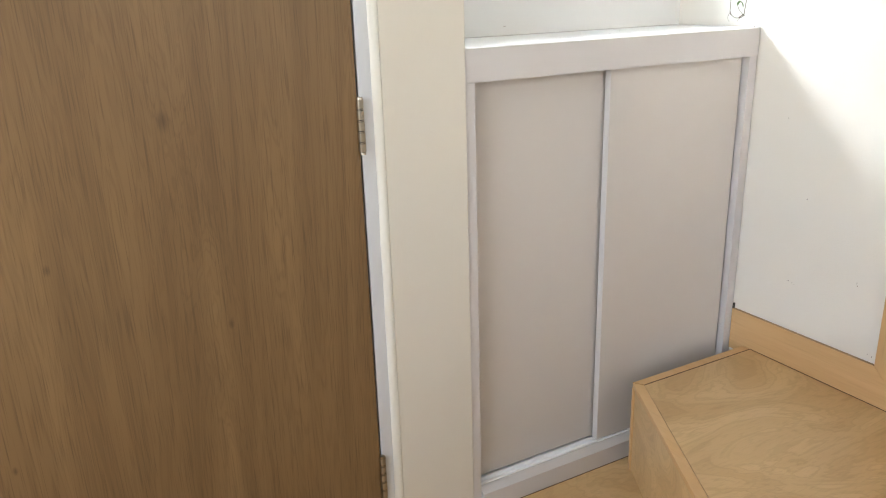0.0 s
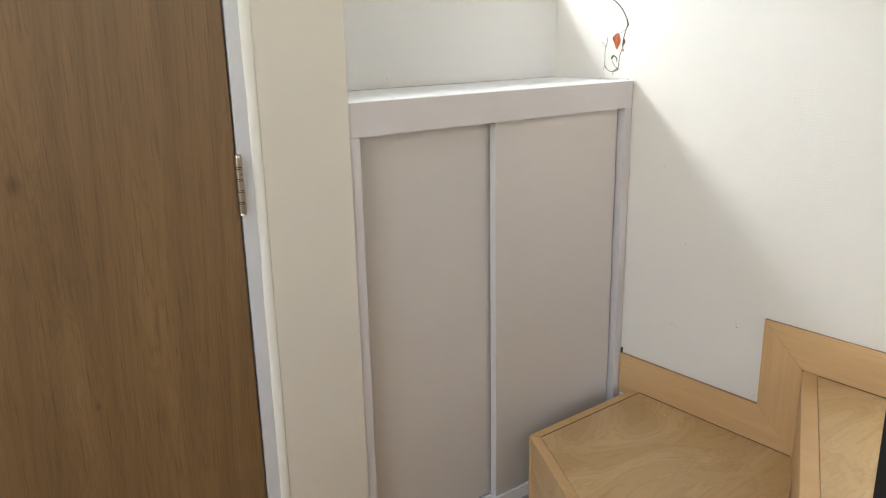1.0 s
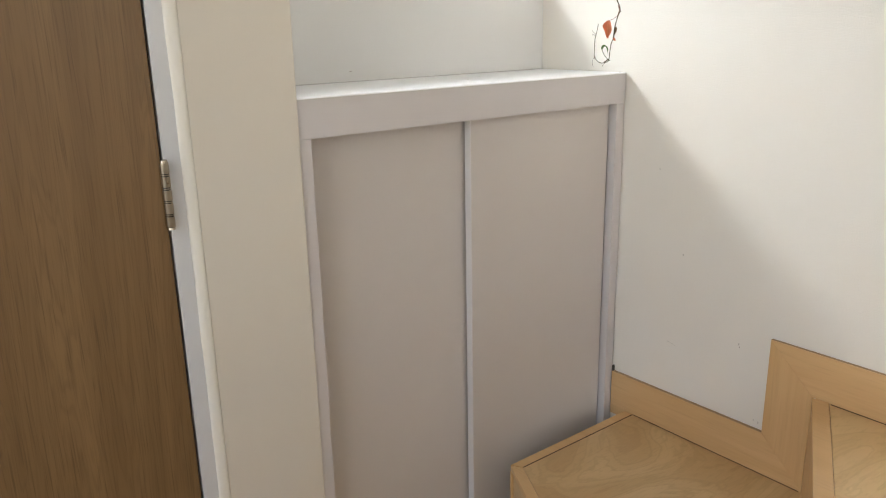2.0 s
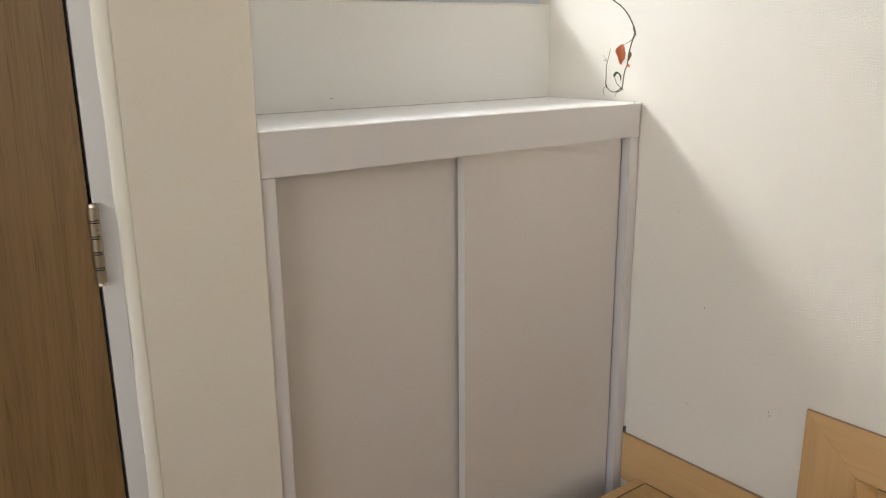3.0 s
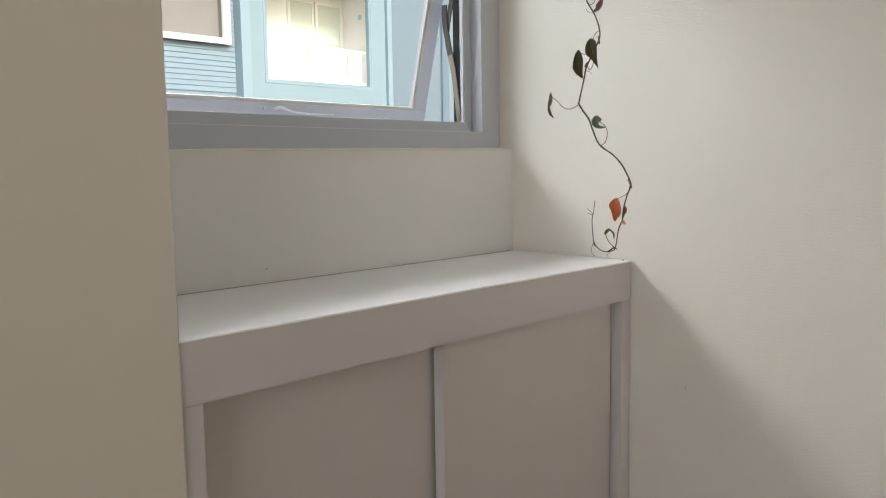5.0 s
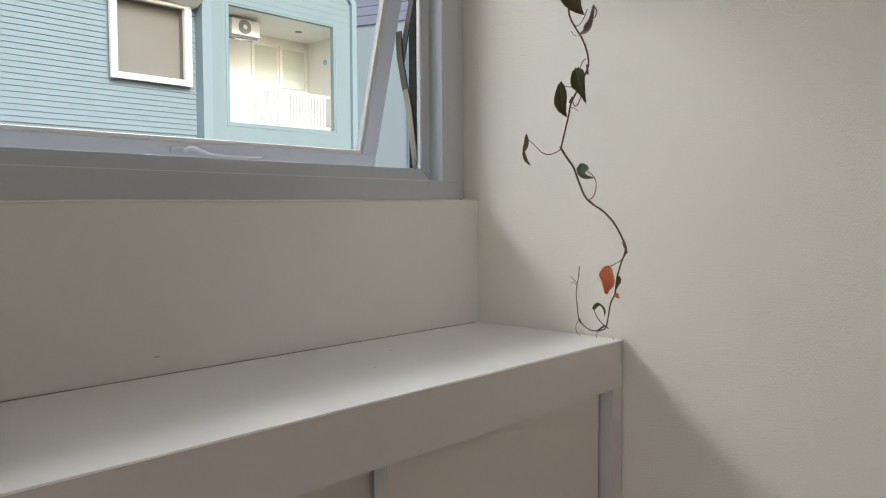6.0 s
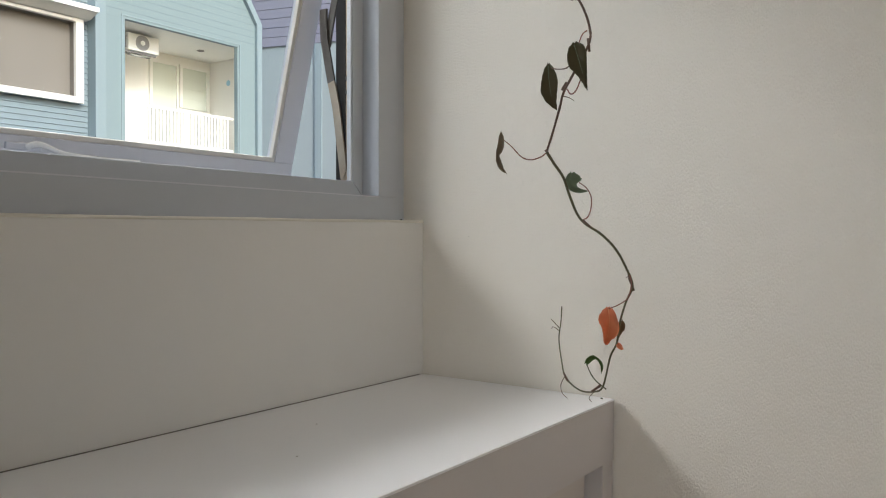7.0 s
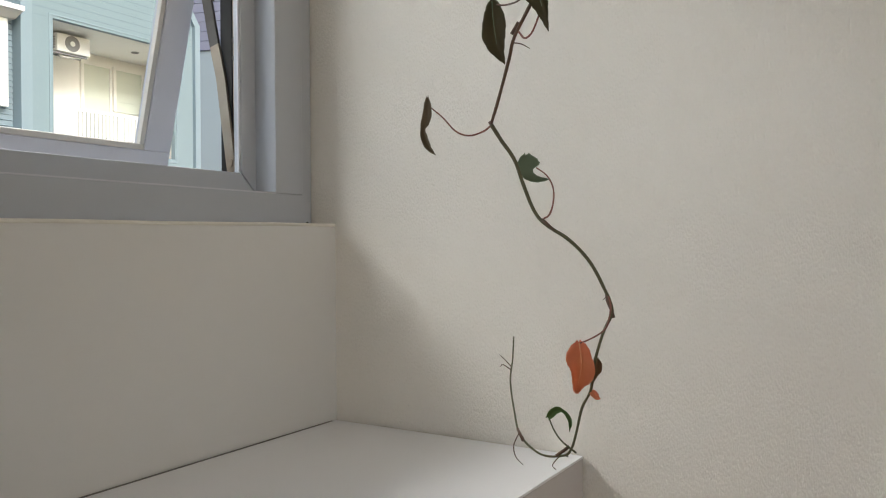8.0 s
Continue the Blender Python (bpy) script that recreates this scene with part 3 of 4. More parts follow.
part("board", prism([(FY - 0.002, S1 - 0.02), (FY - 0.002, 0.331), (0.829, 0.333), (0.737, S1 + 0.001), (0.737, S1 - 0.02)], SK, WX - 0.0005, "x", 0.0003), BEECH, skirt)
part("board", prism([(0.8287, 0.3335), (0.8287, 0.533), (0.7375, S2 + 0.001), (0.7375, S1 + 0.0015)], SK, WX - 0.0005, "x", 0.0003), BEECH_UP, skirt)
part("board", prism([(0.8283, 0.5333), (0.737, S2 + 0.0012), (0.10, S2 + 0.001), (0.10, 0.534)], SK, WX - 0.0005, "x", 0.0003), BEECH, skirt)

part("open_end", box(WX - 0.0065, WX - 0.0012, FY - 0.0045, FY - 0.0012, 0.3312, 0.3455), DARK, skirt, "small dark gap at the board's end")

# dark joint lines where treads meet skirting; shadow lines painted along its wall edge
def joint(outline, x0, x1, parent, mat=JOINT):
    part("joint", prism(outline, x0, x1, "x"), mat, parent, "thin dark joint line")


joint([(A[1] - NOSE, S1 - 0.0003), (A[1] - NOSE, S1 + 0.0009), (0.742, S1 + 0.0009), (0.742, S1 - 0.0003)], SK - 0.0013, SK + 0.0002, stairs)
joint([(0.702, S2 - 0.0003), (0.702, S2 + 0.0009), (0.11, S2 + 0.0009), (0.11, S2 - 0.0003)], SK - 0.0012, SK + 0.0002, stairs)
# thin shadow over the skirting boards, drawn as brown strips
joint([(FY - 0.003, 0.3308), (FY - 0.003, 0.3320), (0.8295, 0.3340), (0.8295, 0.3328)], SK + 0.0008, WX - 0.0002, skirt, SHADOW_LINE)
joint([(0.8285, 0.3335), (0.8296, 0.3335), (0.8296, 0.5335), (0.8285, 0.5335)], SK + 0.0022, WX - 0.0002, skirt, SHADOW_LINE)
joint([(0.829, 0.5328), (0.829, 0.5341), (0.11, 0.5350), (0.11, 0.5338)], SK + 0.0022, WX - 0.0002, skirt, SHADOW_LINE)

# black newel at the turn of the stairs
newel = thing("newel_post", (0.978, 0.347, S2), "black steel newel post standing on the stairs", "newel post")
part("post", box(0.957, 0.999, 0.328, 0.370, S2 + 0.005, 1.40, 0.002), BLACK, newel)
part("base_plate", box(0.940, 1.016, 0.311, 0.387, S2 - 0.0002, S2 + 0.006, 0.001), BLACK, newel)
part("cap", box(0.955, 1.001, 0.326, 0.372, 1.4002, 1.408, 0.002), BLACK, newel)


# ---- trailing vine ----
def leaf_mesh(midrib, width, side, fold=35, notch=0.16, tipward=0.55, blunt=0.25, ripple=0.02, skew=0.0):
    """A heart-shaped leaf along its midrib, folded along it; side: the way its blade opens; skew: how much wider its one half is."""
    line = smooth_line(midrib, 8)
    n = len(line) - 1
    length = sum((b - a).length for a, b in zip(line, line[1:]))
    side = Vector(side)
    bm = bmesh.new()
    across = 6
    grid = []
    a = radians(fold)
    for i, p0 in enumerate(line):
        t = i / n
        way = (line[min(i + 1, n)] - line[max(i - 1, 0)]).normalized()
        out = (side - way * side.dot(way)).normalized()
        up = way.cross(out)
        half = width / 2 * max(0.03, math.sin(math.pi * min(1, t ** tipward)) ** 0.75 if 0 < t < 1 else 0) * (1.0 - blunt * t)
        row = []
        for j in range(-across, across + 1):
            s = j / across
            d = half * abs(s) * (1 + skew * (1 if s > 0 else -1))
            back = -notch * length * (abs(s) ** 1.2) * max(0, 1 - 2.2 * t)
            p = p0 + way * back + out * (math.copysign(d, s) * math.cos(a)) + up * (d * math.sin(a))
            p += up * (ripple * length * math.sin(9 * t + 2 * s) * abs(s)) + up * (0.04 * length * (1 - abs(s)) ** 6 * -1)
            row.append(bm.verts.new(p))
        grid.append(row)
    for i in range(n):
        for j in range(2 * across):
            bm.faces.new((grid[i][j], grid[i][j + 1], grid[i + 1][j + 1], grid[i + 1][j]))
    bmesh.ops.solidify(bm, geom=list(bm.faces), thickness=0.0003)
    for f in bm.faces:
        f.smooth = True
    return bm


def blade(midrib, plus, minus, towards, fold=20, ripple=0.0):
    """An irregular leaf: half widths in millimetres along its midrib, on the one side and the other, its face turned towards a direction."""
    line = smooth_line(midrib, 7)
    n = len(line) - 1
    a, face = radians(fold), Vector(towards).normalized()
    bm = bmesh.new()
    across, grid = 5, []
    for i, p0 in enumerate(line):
        t = i / n
        way = (line[min(i + 1, n)] - line[max(i - 1, 0)]).normalized()
        out = way.cross(face).normalized()
        row = []
        for j in range(-across, across + 1):
            w = plus if j > 0 else minus
            k = t * (len(w) - 1)
            k0 = min(int(k), len(w) - 2)
            e = k - k0
            e = e * e * (3 - 2 * e)
            d = (w[k0] * (1 - e) + w[k0 + 1] * e) * 0.001 * abs(j) / across
            back = 0.0019 * (abs(j) / across) ** 1.3 * max(0, 1 - 4 * t)
            lift = d * math.sin(a) + ripple * math.sin(8 * t + j * 0.7) * abs(j) / across
            row.append(bm.verts.new(p0 + out * math.copysign(d * math.cos(a), j) + face * lift - way * back))
        grid.append(row)
    for r0, r1 in zip(grid, grid[1:]):
        for j in range(2 * across):
            bm.faces.new((r0[j], r0[j + 1], r1[j + 1], r1[j]))
    bmesh.ops.solidify(bm, geom=list(bm.faces), thickness=0.0003)
    for f in bm.faces:
        f.smooth = True
    return bm


vine = thing("trailing_vine", (1.35, 1.18, 1.05), "thin trailing vine with sparse dark green and red heart-shaped leaves", "plant")
part("stem", tube([(1.31, 1.20, HEAD), (1.315, 1.195, 2.0), (1.325, 1.19, 1.6), (1.333, 1.188, 1.455), (1.335, 1.190, 1.427), (1.335, 1.186, 1.412), (1.335, 1.171, 1.388), (1.335, 1.164, 1.368), (1.335, 1.165, 1.355),
                   (1.338, 1.179, 1.335), (1.343, 1.192, 1.319), (1.348, 1.198, 1.308), (1.355, 1.209, 1.286), (1.364, 1.2195, 1.2715)], 0.0011, 0.00105), STEM, vine, "thin brown stem")
part("stem", tube([(1.364, 1.2195, 1.2715), (1.367, 1.214, 1.2615), (1.372, 1.207, 1.249), (1.376, 1.203, 1.234), (1.380, 1.197, 1.216), (1.383, 1.190, 1.2065),
                   (1.387, 1.175, 1.196), (1.393, 1.163, 1.181), (1.400, 1.1535, 1.1585)], 0.0013, 0.0011), STEM_GREEN, vine, "brown-green stem")
part("stem", tube([(1.400, 1.1535, 1.1585), (1.401, 1.152, 1.149), (1.401, 1.158, 1.136), (1.401, 1.164, 1.116), (1.402, 1.167, 1.098), (1.404, 1.174, 1.085), (1.408, 1.180, 1.066), (1.412, 1.185, 1.0545),
                   (1.411, 1.190, 1.0495), (1.409, 1.206, 1.0485), (1.414, 1.224, 1.058), (1.424, 1.234, 1.073), (1.432, 1.241, 1.093), (1.438, 1.242, 1.108), (1.444, 1.244, 1.124)], 0.0011, 0.0006), STEM_GREEN, vine, "green curling tip")
# nodes: small brown sheaths where the leaf stalks leave
for p, q in (((1.364, 1.2205, 1.2735), (1.3675, 1.2135, 1.261)), ((1.382, 1.192, 1.2095), (1.3845, 1.184, 1.202)), ((1.3995, 1.155, 1.161), (1.4015, 1.151, 1.146)), ((1.343, 1.1935, 1.3215), (1.3405, 1.188, 1.327)),
             ((1.4135, 1.187, 1.0555), (1.409, 1.195, 1.049)), ((1.412, 1.221, 1.0555), (1.417, 1.228, 1.062)), ((1.335, 1.1655, 1.360), (1.3355, 1.1645, 1.349))):
    part("node", cylinder(p, q, 0.00125, 0.0010, 10), STEM, vine, smooth=True)
# leaf stalks
for pts, m in (([(1.3640, 1.2199, 1.2705), (1.3620, 1.2243, 1.2671), (1.3580, 1.2320, 1.2646), (1.3520, 1.2387, 1.2671), (1.3470, 1.2458, 1.2762), (1.3440, 1.2527, 1.2826)], PINK),
               ([(1.3830, 1.1926, 1.2097), (1.3880, 1.1896, 1.2129), (1.3920, 1.1885, 1.2210), (1.3950, 1.1898, 1.2309), (1.3950, 1.1941, 1.2392), (1.3940, 1.2014, 1.2449)], PINK),
               ([(1.3985, 1.1533, 1.1602), (1.3985, 1.1519, 1.1526), (1.3970, 1.1537, 1.1418), (1.3950, 1.1567, 1.1371), (1.3920, 1.1632, 1.1327), (1.3880, 1.1690, 1.1299)], PINK),
               ([(1.4120, 1.1815, 1.0522), (1.4090, 1.1899, 1.0590), (1.4070, 1.1949, 1.0661), (1.4060, 1.1983, 1.0742)], STEM_GREEN),
               ([(1.3410, 1.1878, 1.3213), (1.3360, 1.1817, 1.3156), (1.3330, 1.1755, 1.3174), (1.3320, 1.1707, 1.3260), (1.3300, 1.1677, 1.3314)], PINK),
               ([(1.3350, 1.1666, 1.3668), (1.3330, 1.1697, 1.3636), (1.3300, 1.1716, 1.3558)], PINK),
               ([(1.3500, 1.2077, 1.3433), (1.3450, 1.1987, 1.3404), (1.3350, 1.1861, 1.3377), (1.3350, 1.1803, 1.3409)], STEM),
               ([(1.3350, 1.1837, 1.4083), (1.3350, 1.1793, 1.4048), (1.3350, 1.1737, 1.4071), (1.3350, 1.1688, 1.4138), (1.3350, 1.1652, 1.4213)], STEM),
               ([(1.3350, 1.1573, 1.4240), (1.3350, 1.1531, 1.4168), (1.3350, 1.1554, 1.4108), (1.3350, 1.1590, 1.4104)], STEM)):
    part("leaf_stalk", tube(pts, 0.00065, 0.0005, sides=6), m, vine)
# leaves
part("leaf", blade([(1.3420, 1.2545, 1.2890), (1.3420, 1.2543, 1.2807), (1.3420, 1.2553, 1.2742), (1.3420, 1.2576, 1.2683), (1.3420, 1.2561, 1.2612), (1.3420, 1.2531, 1.2557), (1.3420, 1.2480, 1.2515)], (0.5, 2.8, 3.4, 3.4, 1.9, 2.7, 2.5, 1.4, 0.2), (0.9, 3.1, 3.7, 3.1, 1.7, 2.7, 2.7, 1.7, 0.2), (-0.80, -0.40, 0.12), fold=30, ripple=0.0008), LEAF_DRY, vine, "curled dry brown-green leaf")
part("leaf", blade([(1.3940, 1.2092, 1.2539), (1.3910, 1.2083, 1.2472), (1.3910, 1.2059, 1.2408), (1.3930, 1.2004, 1.2376), (1.3960, 1.1926, 1.2369)], (0.9, 3.9, 5.6, 5.6, 4.7, 3.9, 3.0, 1.7, 0.2), (2.1, 8.6, 10.3, 9.0, 4.3, 2.6, 1.7, 1.1, 0.2), (-0.80, -0.40, 0.12), fold=12, ripple=0.0006), LEAF_GREY, vine, "cupped grey-green leaf")
part("leaf", blade([(1.3880, 1.1697, 1.1306), (1.3840, 1.1667, 1.1226), (1.3840, 1.1667, 1.1136), (1.3870, 1.1703, 1.1038), (1.3900, 1.1719, 1.0970)], (0.8, 6.5, 9.6, 10.4, 9.6, 7.7, 5.8, 4.2, 3.1, 2.7, 1.2), (1.2, 5.0, 6.5, 7.3, 8.5, 9.2, 8.9, 7.3, 4.6, 3.1, 1.2), (-0.80, -0.40, 0.12), fold=18, ripple=0.0014), LEAF_RED, vine, "blotched red-orange heart-shaped leaf")
part("midrib", tube([(1.3872, 1.1690, 1.1300), (1.3832, 1.1663, 1.1227), (1.3832, 1.1664, 1.1137), (1.3863, 1.1696, 1.1040)], 0.0004, 0.0002, sides=6), RED_VEIN, vine, "pale orange midrib")
part("leaf", blade([(1.4035, 1.1638, 1.1177), (1.4035, 1.1631, 1.1111), (1.4035, 1.1658, 1.1024)], (1.5, 3.1, 3.1, 1.5, 0.2), (1.5, 3.5, 3.1, 1.2, 0.2), (-0.80, -0.40, 0.12), fold=25, ripple=0.0), LEAF_OLIVE, vine, "small folded brown leaf")
part("leaf", leaf_mesh([(1.402, 1.1665, 1.0965), (1.4025, 1.163, 1.0935), (1.4025, 1.1605, 1.0925)], 0.0055, (0.1, 0.5, 0.8), fold=20), LEAF_RED, vine, "tiny withered red leaf")
part("leaf", blade([(1.4050, 1.1989, 1.0756), (1.4040, 1.1950, 1.0798), (1.4030, 1.1897, 1.0817), (1.4040, 1.1853, 1.0793), (1.4050, 1.1829, 1.0744), (1.4060, 1.1838, 1.0674)], (1.7, 3.0, 2.1, 0.6, 1.3, 1.3, 0.2), (1.3, 2.6, 3.0, 1.7, 1.7, 1.3, 0.2), (-0.80, -0.40, 0.12), fold=20, ripple=0.0), LEAF_NEW, vine, "small arching fresh green leaf")
part("leaf", blade([(1.3500, 1.2105, 1.3472), (1.3460, 1.2076, 1.3327), (1.3470, 1.2058, 1.3176), (1.3510, 1.2022, 1.3057)], (0.6, 4.6, 6.6, 8.2, 9.4, 7.4, 4.0, 0.3), (0.9, 5.4, 7.6, 8.0, 6.8, 4.8, 2.2, 0.2), (-0.80, -0.40, 0.12), fold=24, ripple=0.0008), LEAF, vine, "dark green heart-shaped leaf")
part("leaf", blade([(1.3300, 1.1754, 1.3563), (1.3260, 1.1698, 1.3419), (1.3280, 1.1666, 1.3294), (1.3320, 1.1644, 1.3161)], (1.2, 7.2, 9.6, 10.8, 10.6, 7.2, 4.4, 2.2, 0.3), (1.6, 7.6, 8.2, 7.0, 5.6, 4.2, 2.7, 1.3, 0.2), (-0.80, -0.40, 0.12), fold=24, ripple=0.0008), LEAF, vine, "dark green heart-shaped leaf")
part("leaf", blade([(1.3330, 1.1944, 1.4496), (1.3300, 1.1848, 1.4359), (1.3280, 1.1748, 1.4226), (1.3310, 1.1666, 1.4141)], (1.5, 8.0, 10.7, 10.2, 8.0, 5.4, 2.8, 0.3), (1.5, 8.0, 11.2, 10.7, 8.6, 5.8, 3.0, 0.3), (-0.80, -0.40, 0.12), fold=14, ripple=0.0), LEAF, vine, "dark green heart-shaped leaf")
part("leaf", blade([(1.3340, 1.1562, 1.4225), (1.3310, 1.1580, 1.4061), (1.3310, 1.1640, 1.3964), (1.3340, 1.1774, 1.3933)], (1.5, 2.5, 3.6, 5.6, 6.0, 2.6, 0.2), (1.0, 2.0, 2.8, 4.0, 3.6, 1.6, 0.2), (-0.80, -0.40, 0.12), fold=30, ripple=0.0), LEAF_MAUVE, vine, "folded leaf with a mauve underside")
# pale midribs of the dark leaves
for pts in ([(1.3485, 1.2100, 1.3455), (1.3448, 1.2072, 1.3327), (1.3458, 1.2054, 1.3176)], [(1.3288, 1.1752, 1.3550), (1.3248, 1.1694, 1.3419), (1.3268, 1.1662, 1.3294)]):
    part("midrib", tube(pts, 0.00035, 0.0002, sides=5), LEAF_GREY, vine, "pale green midrib")
# thin dry tendrils
for pts in ([(1.416, 1.226, 1.060), (1.413, 1.229, 1.051), (1.410, 1.226, 1.044), (1.407, 1.219, 1.040)], [(1.436, 1.2425, 1.103), (1.432, 1.2465, 1.109), (1.430, 1.249, 1.112)], [(1.436, 1.242, 1.100), (1.434, 1.248, 1.104), (1.433, 1.25, 1.102)],
            [(1.3420, 1.1916, 1.3156), (1.3420, 1.1864, 1.3140), (1.3420, 1.1813, 1.3107)],
            [(1.3350, 1.1862, 1.4000), (1.3350, 1.1836, 1.3962), (1.3350, 1.1792, 1.3938)], [(1.3985, 1.1552, 1.1579), (1.3985, 1.1537, 1.1540), (1.3985, 1.1511, 1.1487)], [(1.4, 1.1545, 1.160), (1.398, 1.157, 1.1575)], [(1.411, 1.192, 1.050), (1.408, 1.197, 1.043), (1.407, 1.194, 1.040)]):
    part("tendril", tube(pts, 0.0005, 0.00025, sides=5), STEM, vine)


# ---- small marks on walls and counter ----
def scuff(name, x, y, z, dx, dy, dz, label):
    """A ragged little mark, thin across the surface that it lies on."""
    bm = bmesh.new()
    bmesh.ops.create_icosphere(bm, subdivisions=2, radius=1.0)
    for v in bm.verts:
        k = 0.7 + 0.55 * noise.noise(v.co * 1.9 + Vector((y * 91, z * 57, x * 33)))
        v.co = Vector((x + v.co.x * dx * k, y + v.co.y * dy * k, z + v.co.z * dz * k))
    tagged(make(name, bm, SCUFF), label, "scuff mark", kind="structure")


for y, z, dy, dz in ((1.043, 0.655, 0.0016, 0.002), (1.066, 0.452, 0.0028, 0.0012), (1.056, 0.449, 0.0022, 0.0009), (1.049, 0.4475, 0.0012, 0.0009), (0.899, 0.499, 0.0012, 0.003), (0.897, 0.493, 0.0016, 0.0022), (0.842, 0.347, 0.0012, 0.003), (0.852, 0.349, 0.0008, 0.0018), (1.114, 0.828, 0.001, 0.0025), (1.383, 1.046, 0.0005, 0.0005), (1.399, 1.195, 0.0006, 0.0006)):
    scuff("wall_scuff", WX, y, z, 0.0004, dy, dz, "small dark scuff on the wall")
scuff("wall_scuff", 0.975, BY, 1.044, 0.0048, 0.0005, 0.0009, "small dark scratch on the wall")
for x, y in ((1.157, 1.325), (1.24, 1.387)):
    scuff("counter_speck", x, y, TOP, 0.0012, 0.0012, 0.0003, "tiny dark speck on the counter")


tagged(make("dirt_speck", cylinder((1.4945, 1.2230, TOP), (1.4950, 1.2226, TOP + 0.0012), 0.0015, 0.0010, 8), DARK), "tiny dark clump of dirt on the counter", "dirt", kind="structure")

tagged(make("dirt_speck", cylinder((1.4885, 1.4925, 1.2125), (1.4915, 1.4900, 1.2165), 0.0022, 0.0008, 7), DARK), "tiny dark clump of dirt on the window ledge", "dirt", kind="structure")


# ---- outside: the house across the lane ----
FZ = -3.2
GY = 13.0
structure("ground", boxes((-400, 400, 1.9, 800, FZ - 0.2, FZ)), GROUND, "asphalt lane and far ground", "ground")

HX = 7.64             # corner of the boarded wall
FRONT = GY - 0.12     # face of the gable
house = thing("terrace_house", (8.0, GY, FZ), "blue-grey sided house with a pale teal gable and a white balcony", "house")
part("wall", boxes((1.0, 6.14, GY + 0.06, GY + 0.3, FZ, 7.6), (7.43, HX, GY + 0.06, GY + 0.3, FZ, 7.6), (6.14, 7.43, GY + 0.06, GY + 0.3, FZ, 3.43), (6.14, 7.43, GY + 0.06, GY + 0.3, 4.76, 7.6)), SIDING, house, "blue-grey boarded wall")
# gable: pier, panels round the balcony opening, roof edge
BX0, BX1, BZ0, BZ1 = 8.21, 10.59, 2.825, 4.90
gab = part("gable", prism([(7.82, 6.95), (7.82, BZ1), (11.02, BZ1), (11.02, 5.40), (9.98, 6.95)], FRONT, GY - 0.02, "y"), TEAL, house, "pale teal rendered gable")
part("gable_side", boxes((7.82, BX0, FRONT, GY - 0.02, FZ, BZ1 - 0.001)), TEAL, gab)
part("gable_side", boxes((BX1, 11.02, FRONT, GY - 0.02, FZ, BZ1 - 0.001)), TEAL, gab)
part("gable_side", boxes((BX0 + 0.001, BX1 - 0.001, FRONT, GY - 0.02, FZ, BZ0)), TEAL, gab)
part("pier", boxes((HX, 7.82, GY - 0.2, GY + 0.3, FZ, 7.2)), TEAL_EDGE, house, "pale blue corner pier")
part("gable_trim", prism([(11.02, FZ), (11.02, 5.41), (9.93, 7.05), (10.06, 7.05), (11.14, 5.44), (11.14, FZ)], GY - 0.2, GY - 0.02, "y"), TEAL_EDGE, house, "pale teal edge trim")

part("opening_trim", boxes((BX0 - 0.07, BX0 - 0.045, FRONT - 0.012, FRONT + 0.01, BZ0 - 0.07, BZ1 + 0.07), (BX1 + 0.045, BX1 + 0.07, FRONT - 0.012, FRONT + 0.01, BZ0 - 0.07, BZ1 + 0.07),
                           (BX0 - 0.045, BX1 + 0.045, FRONT - 0.012, FRONT + 0.01, BZ1 + 0.045, BZ1 + 0.07), (BX0 - 0.045, BX1 + 0.045, FRONT - 0.012, FRONT + 0.01, BZ0 - 0.07, BZ0 - 0.045)), TEAL_EDGE, house)
for i in range(14):
    z = BZ1 + 0.13 + 0.125 * i
    part("gable_groove", boxes((7.84, 11.0 - max(0.0, (z - 5.40) * 0.67), FRONT - 0.003, FRONT + 0.004, z, z + 0.010)), GROOVE, gab)
balcony = part("balcony", boxes((BX0 - 0.2, BX1 + 0.66, GY - 0.019, GY + 1.6, BZ0 - 0.12, BZ0), (BX0 - 0.2, BX1 + 0.66, GY - 0.019, GY + 1.6, BZ1 + 0.001, BZ1 + 0.12), (BX0 - 0.2, BX0 - 0.001, GY - 0.019, GY + 1.6, BZ0, BZ1),
                              (BX1 + 0.60, BX1 + 0.66, GY - 0.019, GY + 1.6, BZ0, BZ1), (BX0 - 0.2, BX1 + 0.60, GY + 1.5, GY + 1.6, BZ0, BZ1)), WHITE, house, "white recessed balcony")
part("ceiling_lamp", cylinder((10.35, GY + 0.7, BZ1 - 0.012), (10.35, GY + 0.7, BZ1 + 0.002), 0.07, sides=20), FAN, balcony, "small round ceiling lamp")
part("ornament", cylinder((BX1 + 0.594, GY + 0.9, 4.42), (BX1 + 0.603, GY + 0.9, 4.42), 0.06, sides=20), ORNAMENT, balcony, "small pale blue wall ornament")
for i in range(26):
    if i % 13 == 12:
        continue
    part("baluster", boxes((BX0 + 0.46 + 0.074 * i, BX0 + 0.50 + 0.074 * i, GY + 0.02, GY + 0.05, BZ0 + 0.08, BZ0 + 0.66)), WHITE, balcony)
part("top_rail", boxes((BX0 + 0.44, BX1, GY + 0.01, GY + 0.06, BZ0 + 0.66, BZ0 + 0.71)), WHITE, balcony)
part("bottom_rail", boxes((BX0 + 0.44, BX1, GY + 0.01, GY + 0.06, BZ0 + 0.03, BZ0 + 0.08)), WHITE, balcony)
part("solid_panel", boxes((BX0, BX0 + 0.44, GY + 0.0, GY + 0.08, BZ0, BZ0 + 0.71)), WHITE, balcony)
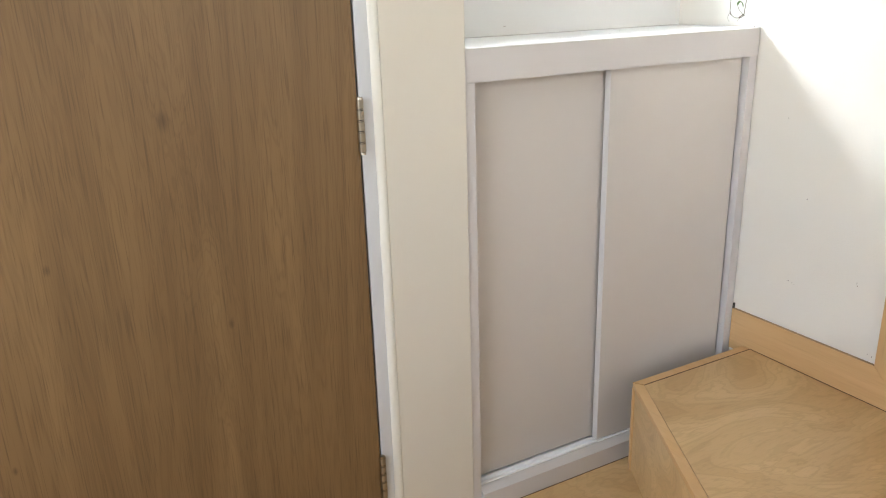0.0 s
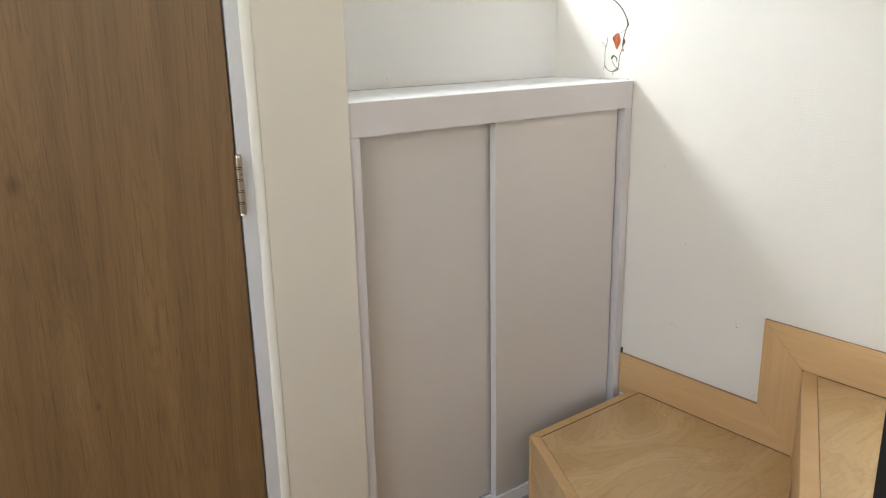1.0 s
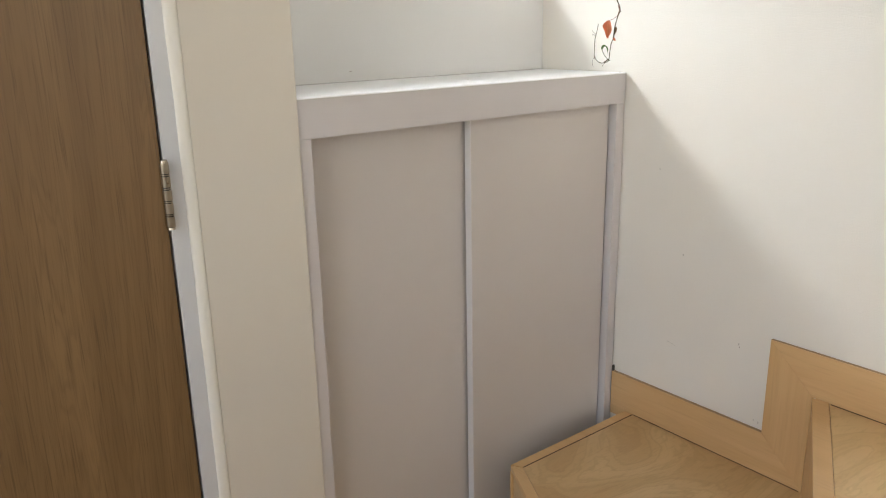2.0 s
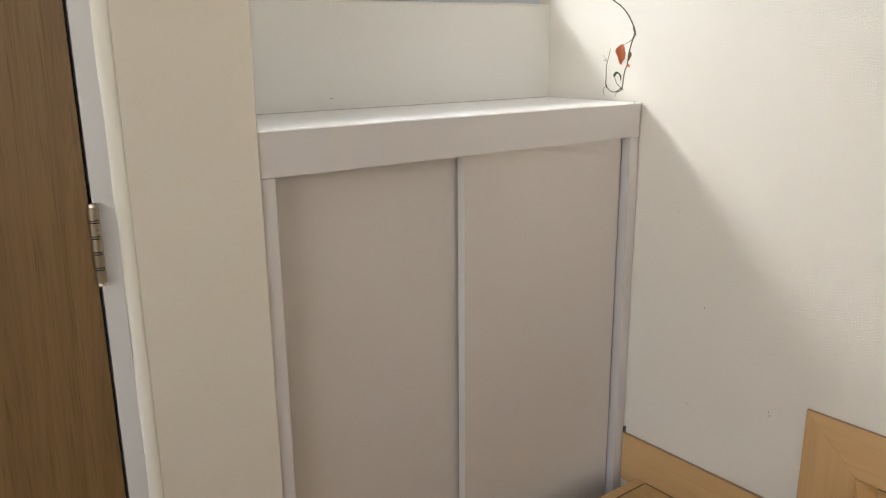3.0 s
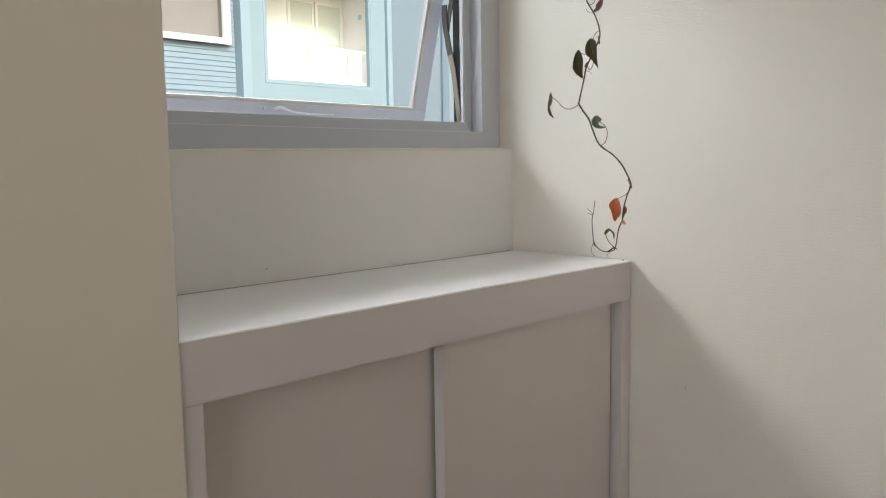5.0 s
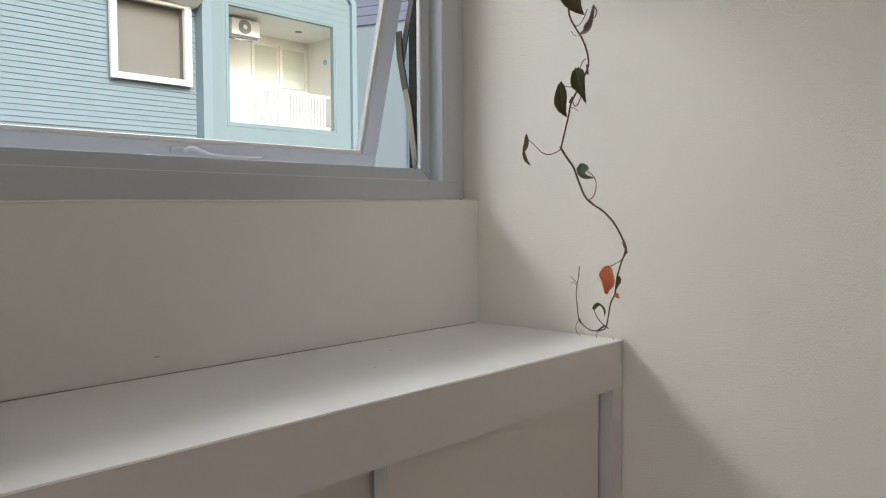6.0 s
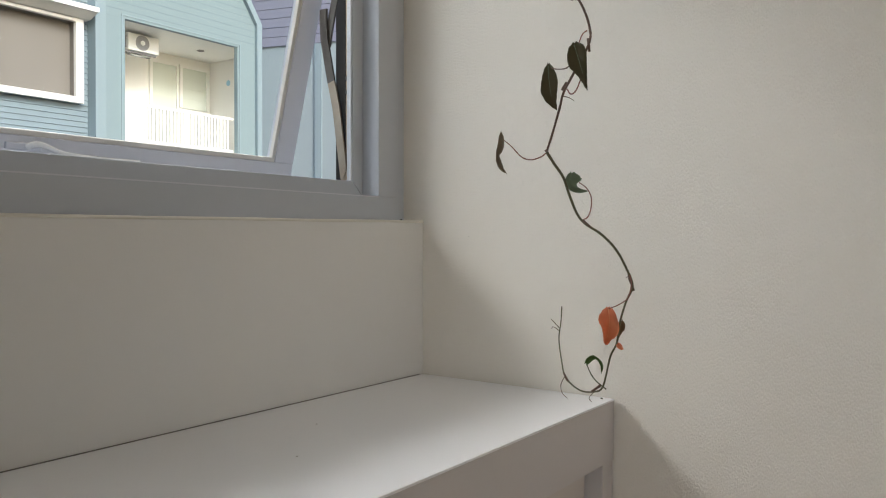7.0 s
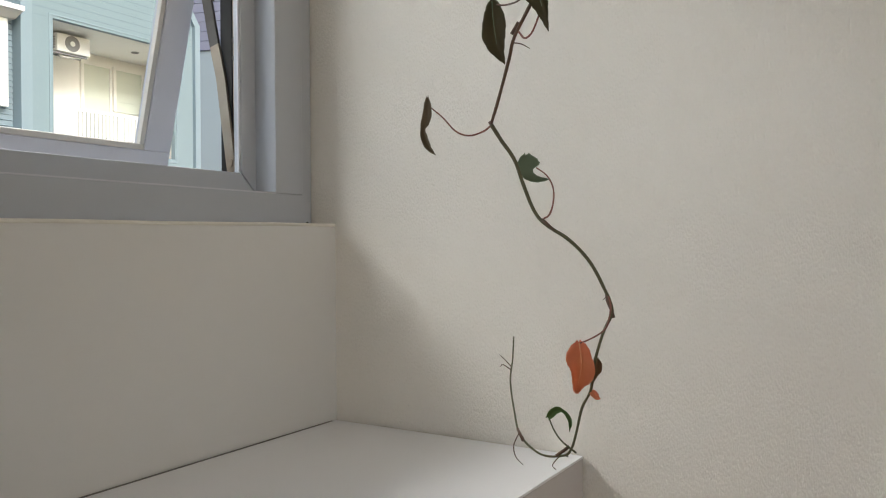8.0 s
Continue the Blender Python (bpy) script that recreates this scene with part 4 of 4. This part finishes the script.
for x0, x1, z0 in ((9.78, 10.33, BZ0), (10.47, 11.06, 3.86)):
    d = part("glazed_door", boxes((x0, x1, GY + 1.47, GY + 1.49, z0, 4.68)), BLIND, balcony, "glazed door with a pale curtain")
    part("door_frame_bar", boxes((x0 - 0.06, x0, GY + 1.44, GY + 1.499, z0, 4.68), (x1, x1 + 0.03, GY + 1.44, GY + 1.499, z0, 4.68), (x0 - 0.06, x1 + 0.03, GY + 1.44, GY + 1.499, 4.68, 4.74)), WHITE, d)
    for k in range(1, 4):
        part("blind_line", boxes((x0, x1, GY + 1.462, GY + 1.471, z0 + 0.2 * k, z0 + 0.2 * k + 0.008)), BLIND, d)
# the window recess with its canopy
w2 = part("house_window", boxes((6.09, 6.19, FRONT, GY - 0.04, 3.36, 4.71), (7.36, 7.485, FRONT, GY - 0.04, 3.36, 4.71), (6.19, 7.36, FRONT, GY - 0.04, 3.36, 3.46), (6.19, 7.36, FRONT, GY - 0.04, 4.66, 4.71)), WHITE, house, "white framed window recess")
part("recess", boxes((6.15, 7.42, GY + 0.12, GY + 0.2, 3.42, 4.75), (6.15, 6.189, GY - 0.039, GY + 0.119, 3.42, 4.75), (7.381, 7.42, GY - 0.039, GY + 0.119, 3.42, 4.75), (6.19, 7.38, GY - 0.039, GY + 0.119, 4.67, 4.75), (6.19, 7.38, GY - 0.039, GY + 0.119, 3.40, 3.45)), TAUPE, w2, "shaded taupe room behind the opening")
part("canopy", prism([(GY - 0.42, 4.80), (GY - 0.42, 4.875), (GY + 0.05, 4.90), (GY + 0.05, 4.72), (GY - 0.16, 4.72), (GY - 0.36, 4.80)], 5.97, 7.58, "x"), WHITE, w2, "white flat canopy")

ac = thing("air_conditioner", (8.9, GY + 0.6, 4.53), "white outdoor air conditioner on wall brackets in the balcony", "air conditioner")
part("casing", box(8.63, 9.255, GY + 0.45, GY + 0.75, 4.55, 4.86, 0.02), PLASTIC, ac)
part("fan_grille", cylinder((8.91, GY + 0.44, 4.71), (8.91, GY + 0.46, 4.71), 0.135, sides=28), FAN, ac, "round grey fan grille")
part("fan_hub", cylinder((8.91, GY + 0.43, 4.71), (8.91, GY + 0.445, 4.71), 0.045, sides=16), PLASTIC, ac)
part("side_vent", boxes(*[(8.622, 8.632, GY + 0.50, GY + 0.70, 4.60 + 0.045 * k, 4.62 + 0.045 * k) for k in range(5)]), FAN, ac)
part("pipe", tube([(8.75, GY + 0.60, 4.54), (8.80, GY + 0.56, 4.49), (8.95, GY + 0.56, 4.50), (9.15, GY + 0.60, 4.53)], 0.018), PLASTIC, ac)
for y in (GY + 0.50, GY + 0.68):
    part("bracket", boxes((BX0, 9.22, y, y + 0.03, 4.515, 4.545), (BX0, BX0 + 0.03, y, y + 0.03, 4.30, 4.515)), FAN, ac)

# the house beyond, set at an angle, with mauve boards over a pale wall
turn = math.atan2(-0.95, 0.3)
beyond = thing("neighbour_house", (14.868, 17.0, FZ), "pale teal house with mauve-grey upper boards", "house")


def beside(u0, u1, v0, v1, z0, z1):
    """A box along the turned front: u along it, v behind it."""
    bm = box(u0, u1, v0, v1, z0, z1)
    for v in bm.verts:
        x, y, z = v.co
        v.co = (14.868 + x * math.cos(turn) - y * math.sin(turn), 17.0 + x * math.sin(turn) + y * math.cos(turn), z)
    return bm


part("wall", beside(-4, 9, 0.0, 0.3, FZ, 6.334), PALE_TEAL, beyond, "pale teal wall")
for i in range(18):
    part("board", beside(-4, 9, -0.06, -0.001, 6.334 + 0.25 * i, 6.334 + 0.25 * i + 0.235), MAUVE, beyond)
part("board_backing", beside(-4, 9, 0.0, 0.3, 6.334 + 0.001, 6.334 + 4.5), FAN, beyond)
part("corner_board", beside(1.55, 1.75, -0.05, -0.001, FZ, 6.324), TEAL_EDGE, beyond)

# siding boards of the near house
shared = {}


def board(x0, x1, z):
    key = (x0, x1)
    if key not in shared:
        bm = prism([(0.0, 0.0), (0.028, 0.0), (0.012, 0.083), (0.0, 0.083)], x0, x1, "x")
        for v in bm.verts:
            v.co.y = GY + 0.06 - v.co.y
        ob = part("siding_board", bm, SIDING, house)
        shared[key] = ob.data
    else:
        ob = new("siding_board", shared[key])
        ob.parent, ob.matrix_parent_inverse = house, house.matrix_world.inverted()
    ob.location.z = z


for i in range(42):
    z = 2.55 + 0.0893 * i
    if z + 0.083 > 3.37 and z < 4.72:
        board(1.0, 6.088, z)
        board(7.487, HX - 0.002, z)
    else:
        board(1.0, HX - 0.002, z)
